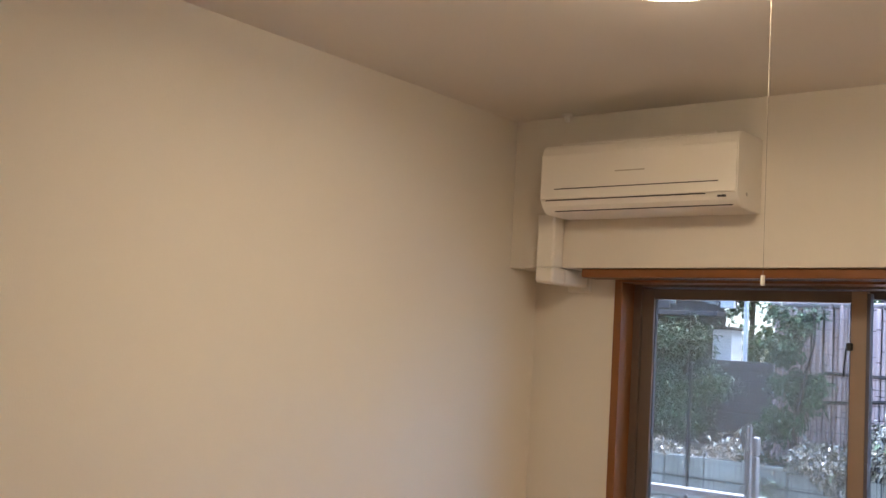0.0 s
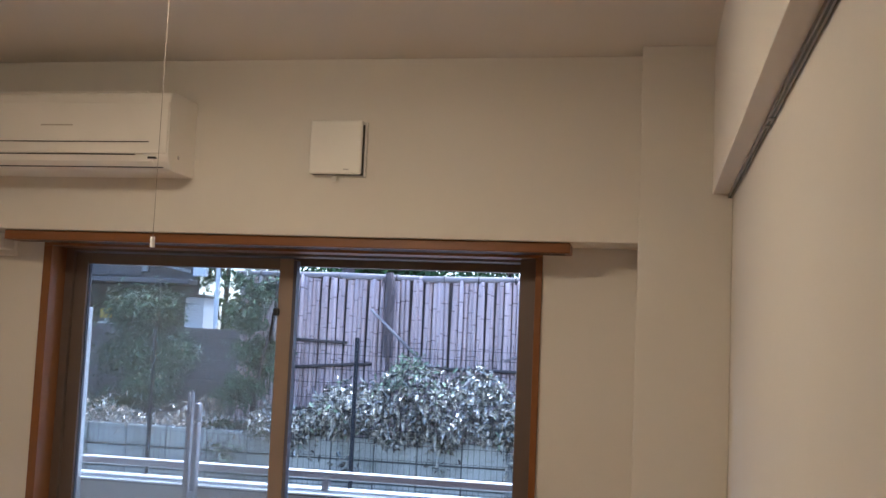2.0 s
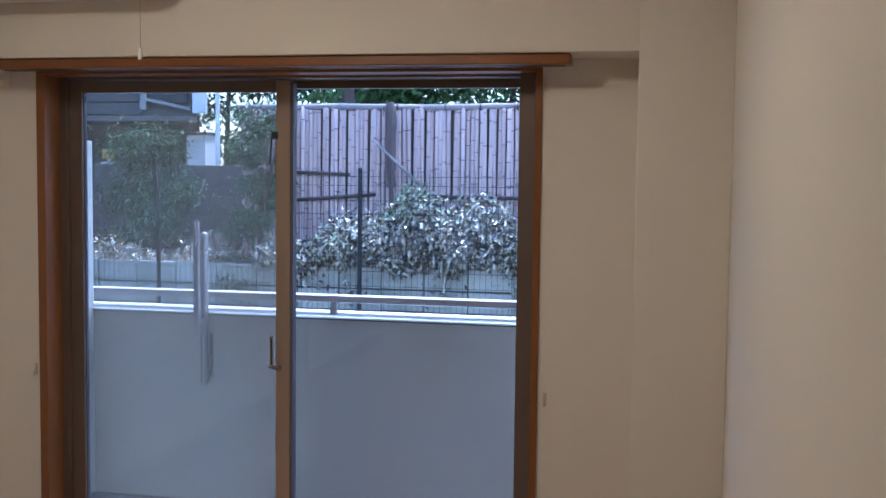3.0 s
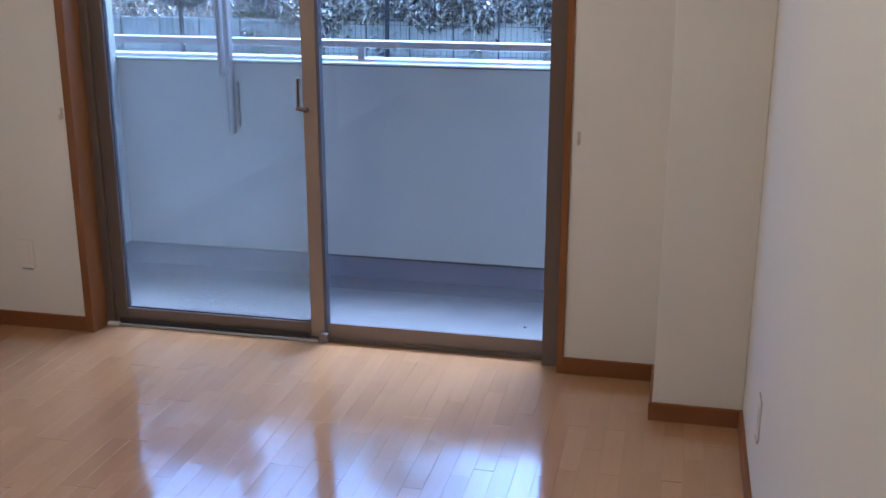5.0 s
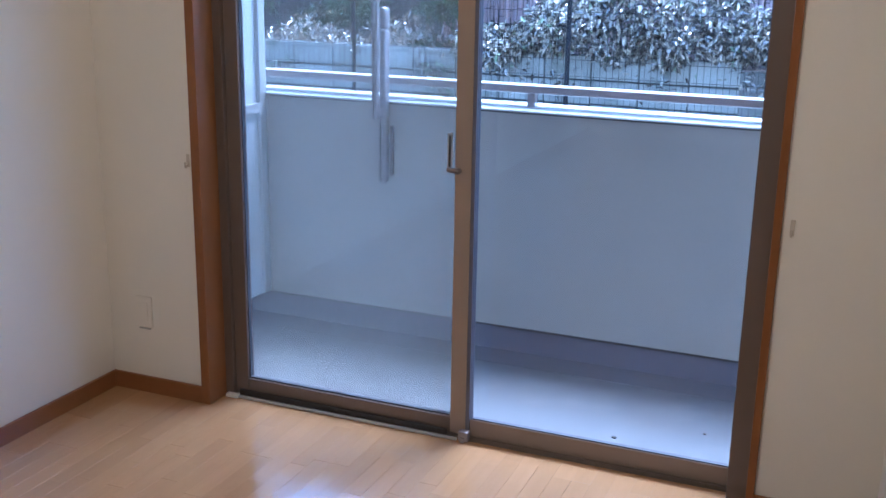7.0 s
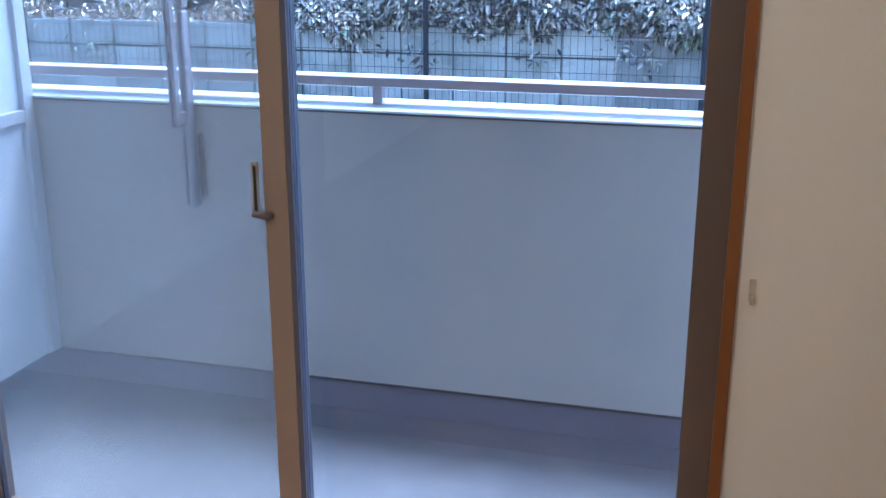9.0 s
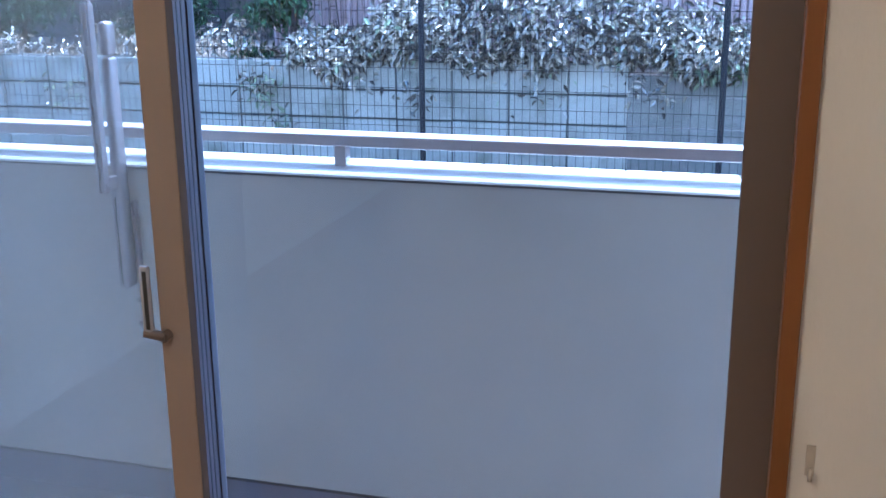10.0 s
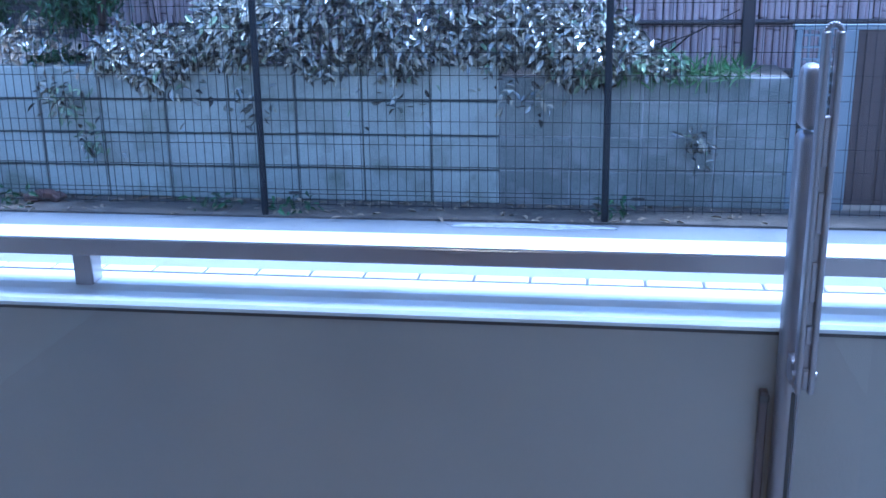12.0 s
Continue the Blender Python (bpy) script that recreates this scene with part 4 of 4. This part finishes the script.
for x0, x1, z0, z1 in ((-3.3, -2.68, 1.665, 1.65), (-3.4, -2.42, 1.38, 1.46), (-2.0, 1.95, 1.445, 1.44), (-3.4, 1.95, 0.99, 0.995)):
    part("dark_rail", rod(B(), (x0, BY - 0.035, z0), (x1, BY - 0.035, z1), 0.017, 0.015, 10), BAMBOO_DARK, bamboo, "dark weathered rail", smooth=True)
bm = B()
tr = random.Random(4)
prev = Vector((-2.27, BY - 0.09, 0.74))
for k in range(10):
    q = Vector((-2.26 + tr.uniform(-0.012, 0.012), BY - 0.085 + tr.uniform(-0.006, 0.006), 0.74 + 0.16 * (k + 1)))
    rod(bm, prev - Vector((0, 0, 0.012)), q, tr.uniform(0.042, 0.054) if k > 4 else 0.022, tr.uniform(0.038, 0.050) if k > 4 else 0.020, 9)
    if k > 4:
        for _ in range(5):
            w = Vector((tr.uniform(-0.045, 0.045), -0.046, tr.uniform(-0.10, 0.0)))
            rod(bm, q + w, q + w + Vector((tr.uniform(-0.02, 0.02), -0.006, tr.uniform(-0.16, -0.07))), 0.009, 0.004, 5)
    prev = q
tree_post = thing("dead_trunk", (-2.27, BY - 0.09, 0.74), "thin dark tree trunk against the fence", "tree trunk")
part("trunk", bm, BARK_SHAGGY, tree_post, "shaggy grey-brown trunk")
part("branch", rod(B(), (-2.42, BY - 0.14, 1.98), (-1.90, BY - 0.14, 1.50), 0.012, 0.017, 8), BAMBOO_CAP, tree_post, "weathered leaning stick", smooth=True)
part("branch", rod(B(), (-1.12, BY - 0.12, 1.54), (-0.90, BY - 0.12, 1.64), 0.012, 0.009, 8), BAMBOO_CAP, tree_post, "weathered leaning stick", smooth=True)
for x in (0.42, 1.6):
    part("fence_post", box(B(), x - 0.035, x + 0.035, BY - 0.075, BY - 0.025, 0.70, 2.26, 0.006), BAMBOO_DARK, bamboo, "dark post")

# ---- gate beside the wall ----
GY = 9.30
gate = thing("steel_gate", (0.9, GY, 0.0), "pale blue steel gate frame with a dark brown panel", "gate")
part("gate_post", box(B(), 0.60, 0.63, GY - 0.02, GY + 0.02, 0.0, 1.0, 0.003), GATE_BLUE, gate)
part("gate_post", box(B(), 0.835, 0.915, GY - 0.03, GY + 0.03, 0.0, 1.0, 0.004), GATE_BLUE, gate)
part("gate_bar", box(B(), 0.58, 2.0, GY - 0.022, GY + 0.022, 1.0, 1.028, 0.004), GATE_BLUE, gate)
for x in (0.668, 0.725, 0.782):
    part("lattice_bar", box(B(), x - 0.007, x + 0.007, GY - 0.008, GY + 0.008, 0.05, 0.999, 0.002, 1), GATE_BLUE, gate)
for k in range(15):
    part("lattice_bar", box(B(), 0.6305, 0.8345, GY - 0.016, GY - 0.0082, 0.07 + 0.064 * k, 0.082 + 0.064 * k), GATE_BLUE, gate)
structure("fence_footing", box(B(), 0.60, 3.4, BY - 0.12, BY + 0.12, -0.2, 0.72), EARTH, "dark earth bank under the bamboo fence", "ground")
part("gate_panel", box(B(), 0.915, 2.0, GY - 0.008, GY + 0.012, 0.04, 1.0), GATE_BROWN, gate, "dark brown ribbed panel")
for k in range(9):
    part("panel_rib", box(B(), 0.96 + 0.12 * k, 0.975 + 0.12 * k, GY - 0.016, GY - 0.008, 0.05, 0.98, 0.002), GATE_BROWN, gate)
part("gate_bolt", rod(B(), (0.845, GY - 0.05, 0.47), (0.845, GY - 0.03, 0.47), 0.012, 0.012, 10), STEEL, gate)


# ---- trees ----
def tree(at, height, crown_z, radius, leaves, size, mat, seed, label, name="tree", trunk=0.05, lean=0.0, bark=BARK):
    r = np.random.default_rng(seed)
    t = thing(name, at, label, "tree")
    x, y, z = at
    bm = B()
    p = Vector((x, y, z))
    for k in range(5):
        q = p + Vector((r.normal(lean, 0.04), r.normal(0, 0.04), height * 0.85 / 5))
        rod(bm, p, q, trunk * (1 - 0.15 * k), trunk * (1 - 0.15 * (k + 1)), 8)
        p = q
    tips = []
    for k in range(16):
        h = crown_z + (height - crown_z) * r.uniform(0.0, 0.85)
        a = r.uniform(0, 2 * math.pi)
        s = Vector((x + lean * h, y, z + h - 0.15))
        reach = radius * r.uniform(0.5, 1.0) * (1.1 - 0.5 * (h - crown_z) / (height - crown_z))
        e = s + Vector((math.cos(a) * reach, math.sin(a) * reach * 0.8, r.uniform(0.05, 0.5) * radius))
        rod(bm, s, (s + e) / 2 + Vector((0, 0, 0.06)), trunk * 0.35, trunk * 0.25, 6)
        rod(bm, (s + e) / 2 + Vector((0, 0, 0.06)), e, trunk * 0.25, trunk * 0.1, 5)
        tips += [e, (s + e) / 2]
    part("trunk", bm, bark, t)
    c = np.array([tuple(v) for v in tips])
    pick = r.integers(len(c), size=leaves)
    P = c[pick] + r.normal(0, 0.21 * radius, (leaves, 3)) * np.array([1, 0.9, 0.75])
    Nn = P - np.array([x, y, z + (crown_z + height) / 2])
    Nn = Nn / (np.linalg.norm(Nn, axis=1)[:, None] + 0.01) + np.array([0, -0.3, 0.8])
    under(t, "crown", leaf_mesh("crown", P, Nn, size, mat, r), kind="stuff")
    return t


tree((-5.22, 10.9, 0.74), 1.74, 0.2, 0.52, 8000, 0.066, LEAF_GREEN, 11, "bushy evergreen tree with dark green leaves", trunk=0.04)
tree((-6.6, 10.6, 0.74), 1.55, 0.2, 0.6, 5600, 0.066, LEAF_GREEN, 12, "bushy evergreen tree with dark green leaves", trunk=0.04)
tree((-3.50, 9.58, 0.74), 1.74, 0.15, 0.30, 6000, 0.055, LEAF_GREEN, 13, "slim fresh green shrub beside the fence", "shrub", trunk=0.03)
for k, (x, y, h, r) in enumerate(((-3.0, 13.2, 4.4, 1.3), (-4.2, 15.5, 5.5, 1.6), (-1.6, 14.0, 4.6, 1.5), (0.9, 14.5, 5.0, 1.6), (3.4, 14.0, 4.8, 1.6), (-10.6, 19.0, 6.0, 1.6))):
    tree((x, y, 0.0), h, 1.3, r, 10000, 0.125, LEAF_FAR, 20 + k, "leafy tree rising behind the bamboo fence", trunk=0.09)

tree((-3.5, 12.5, 0.0), 6.5, 3.3, 1.5, 6000, 0.10, LEAF_FAR, 32, "tall tree with a thick trunk behind the fence", trunk=0.125, bark=BARK_SHAGGY)
tree((-6.1, 15.0, 0.0), 5.4, 1.9, 0.85, 6500, 0.10, LEAF_FAR, 31, "slim leafy tree beside the far house", trunk=0.06)

# ---- board fence and house behind the trees ----
boards = thing("board_fence", (-6.0, 11.85, 0.0), "dark horizontal board fence behind the trees", "fence")
board_me = mesh_of("board", box(B(), -2.45, 2.45, -0.012, 0.012, -0.055, 0.055, 0.003, 1), DARK_WOOD)
for k in range(14):
    o = new("board", board_me)
    o.parent = boards
    o.location = (0.0, 0.0, 0.10 + 0.122 * k)
# sheet added to block bright background light in the board gaps
part("backing", box(B(), -8.45, -3.55, 11.864, 11.869, 0.02, 1.74), DARK_WOOD, boards)
for x in (-8.3, -6.8, -5.3, -3.8):
    part("fence_post", box(B(), x - 0.04, x + 0.04, 11.87, 11.94, 0, 1.75, 0.004), DARK_WOOD, boards)
house = thing("house", (-7.5, 14.0, 0.0), "grey two-storey house with a projecting upper floor", "house")


def prism(pts, z0, z1):
    """An upright solid over a plan of (x, y) corners."""
    bm = B()
    lo, hi = [bm.verts.new((x, y, z0)) for x, y in pts], [bm.verts.new((x, y, z1)) for x, y in pts]
    for i in range(len(pts)):
        j = (i + 1) % len(pts)
        bm.faces.new((lo[i], lo[j], hi[j], hi[i]))
    bm.faces.new(hi)
    bm.faces.new(lo[::-1])
    return bm


part("wall", prism([(-11.0, 13.2), (-5.72, 13.2), (-8.6, 18.0), (-13.0, 18.0)], 0, 2.4), HOUSE_WALL, house)
part("upper_floor", prism([(-11.0, 12.2), (-5.32, 12.2), (-8.6, 18.0), (-13.0, 18.0)], 2.30, 5.2), HOUSE_WALL, house)
for k in range(9):
    part("siding_board", box(B(), -10.9, -6.04, 12.17, 12.1995, 2.36 + 0.16 * k, 2.50 + 0.16 * k, 0.006, 1), HOUSE_WALL, house)
part("corner_board", box(B(), -5.345, -5.165, 12.14, 12.198, 2.38, 5.2, 0.01), HOUSE_WHITE, house, "white corner board")
part("soffit", box(B(), -11.1, -5.3, 11.95, 12.2, 2.27, 2.33, 0.01), DARK_WOOD, house, "dark eave board")
w = part("window", box(B(), -5.95, -5.42, 12.16, 12.21, 2.50, 3.6), BLACK, house, "dark window")
part("window_frame", box(B(), -6.03, -5.95, 12.14, 12.21, 2.42, 3.7), TRACK, w)
bm = box(B(), -0.30, 0.30, -0.02, 0.02, -0.018, 0.018)
bmesh.ops.transform(bm, matrix=pose(-5.66, 12.12, 2.49, 0, 12, 0), verts=bm.verts[:])
part("window_sill", bm, TRACK, w, "grey slanting rail")
part("roof", prism([(-11.4, 11.9), (-4.95, 11.9), (-8.4, 18.3), (-13.2, 18.3)], 5.2, 5.35), DARK_WOOD, house)
shed = thing("garden_shed", (-5.58, 12.9, 0.0), "white shed with horizontal siding beside the house", "shed")
part("shed_body", box(B(), -5.72, -5.47, 12.82, 13.15, 0, 2.14), HOUSE_WHITE, shed)
for k in range(16):
    part("siding_board", box(B(), -5.725, -5.465, 12.80, 12.82, 0.92 + 0.075 * k, 0.988 + 0.075 * k, 0.003, 1), HOUSE_WHITE, shed)
part("shed_roof", box(B(), -5.76, -5.43, 12.76, 13.2, 2.14, 2.18, 0.005), HOUSE_WALL, shed, "dark flat roof")
solid("utility_pole", rod(B(), (-4.95, 12.0, 0), (-4.95, 12.0, 5.0), 0.028, 0.025, 12), HOUSE_WHITE, "slim pale grey pole behind the trees", "pole", smooth=False)
sheet = thing("yellow_sign", (-6.88, 12.9, 0), "small yellow sign on a pale rail beyond the fence", "sign")
part("board", box(B(), -6.96, -6.80, 12.88, 12.9, 1.83, 1.96), YELLOW, sheet)
part("rail", box(B(), -7.0, -6.70, 12.9, 12.93, 1.755, 1.785), HOUSE_WHITE, sheet)
part("post", box(B(), -6.90, -6.86, 12.9005, 12.94, 0, 1.90), HOUSE_WHITE, sheet)

# ---- blocks of the wall ----
block_me = mesh_of("block", box(B(), -0.1955, 0.1955, 0.0, 0.02, 0.0, 0.190, 0.006, 1), BLOCK)
old_me = mesh_of("block", box(B(), -0.1965, 0.1965, 0.0, 0.02, 0.0, 0.193, 0.004, 1), BLOCK_OLD)
JOINT0 = -1.799
for col in range(-13, 6):
    for row in range(4):
        cx = JOINT0 + 0.2 + 0.4 * col
        old = cx > XOLD
        if cx > WALL_X1 - 0.1:
            continue
        o = new("block", old_me if old else block_me)
        o.parent = wall
        o.matrix_basis = pose(cx + 2.0, rnd.uniform(-0.004, 0.004), row * 0.2 + 0.014 + rnd.uniform(-0.003, 0.003), rnd.uniform(-0.4, 0.4), rnd.uniform(-0.5, 0.5), rnd.uniform(-0.3, 0.3))
        if old and row == 3:
            o.scale = (1, 1, 0.66)

# rough mortar squeezed out along the courses
jr = random.Random(9)
for row in range(1, 4):
    bm = B()
    px, prev = WALL_X0, None
    while px < XOLD:
        h = jr.choice((0.002, 0.003, 0.004, 0.006, 0.010))
        zc = row * 0.2 + 0.008 + jr.uniform(-0.004, 0.004)
        cur = [bm.verts.new((px, WY + 0.012, zc - h)), bm.verts.new((px, WY - jr.uniform(0.002, 0.008), zc)), bm.verts.new((px, WY + 0.012, zc + h))]
        if prev:
            bm.faces.new((prev[0], prev[1], cur[1], cur[0]))
            bm.faces.new((prev[1], prev[2], cur[2], cur[1]))
        prev = cur
        px += jr.uniform(0.015, 0.06)
    part("mortar_joint", bm, MORTAR, wall, "ragged dark mortar")

# ---- floor planks ----
floor = structure("floor", box(B(), XL, XR, YBACK, 3.741, -0.1, -0.004), FLOOR_JOINT, "glossy light brown strip wood floor", "floor")
PW, PL = 0.0606, 0.303
plank_me = mesh_of("plank", box(B(), -PW / 2 + 0.00025, PW / 2 - 0.00025, -PL / 2 + 0.0003, PL / 2 - 0.0003, -0.012, 0.0, 0.0002, 1), FLOOR_WOOD)
rest = B()
n = 0
cols = int((XR - XL) / PW)
for c in range(cols + 1):
    off = rnd.choice((0.0, 0.101, 0.202, 0.05, 0.15, 0.25))
    x0 = XL + PW * c
    x1 = min(x0 + PW, XR)
    y = YBACK - off
    while y < 3.738:
        y0, y1 = max(y, YBACK), min(y + PL, 3.738)
        whole = y1 - y0 > PL - 0.001 and x1 - x0 > PW - 0.001
        if y1 - y0 > 0.01 and x1 - x0 > 0.004:
            if whole and 1.98 < y0 and n < 300:
                o = new("plank", plank_me)
                o.parent = floor
                o.matrix_basis = pose((x0 + x1) / 2, (y0 + y1) / 2, 0.0, rnd.uniform(-0.22, 0.22), rnd.uniform(-0.5, 0.5), 0)
                n += 1
            else:
                i = [rest.verts.new(v) for v in ((x0 + 0.0003, y0 + 0.0003, 0), (x1 - 0.0003, y0 + 0.0003, 0), (x1 - 0.0003, y1 - 0.0003, 0), (x0 + 0.0003, y1 - 0.0003, 0))]
                rest.faces.new(i)
        y += PL
o = new("planks_joined", mesh_of("planks_joined", rest, FLOOR_STUFF))
o.parent = floor
tagged(o, kind="stuff")
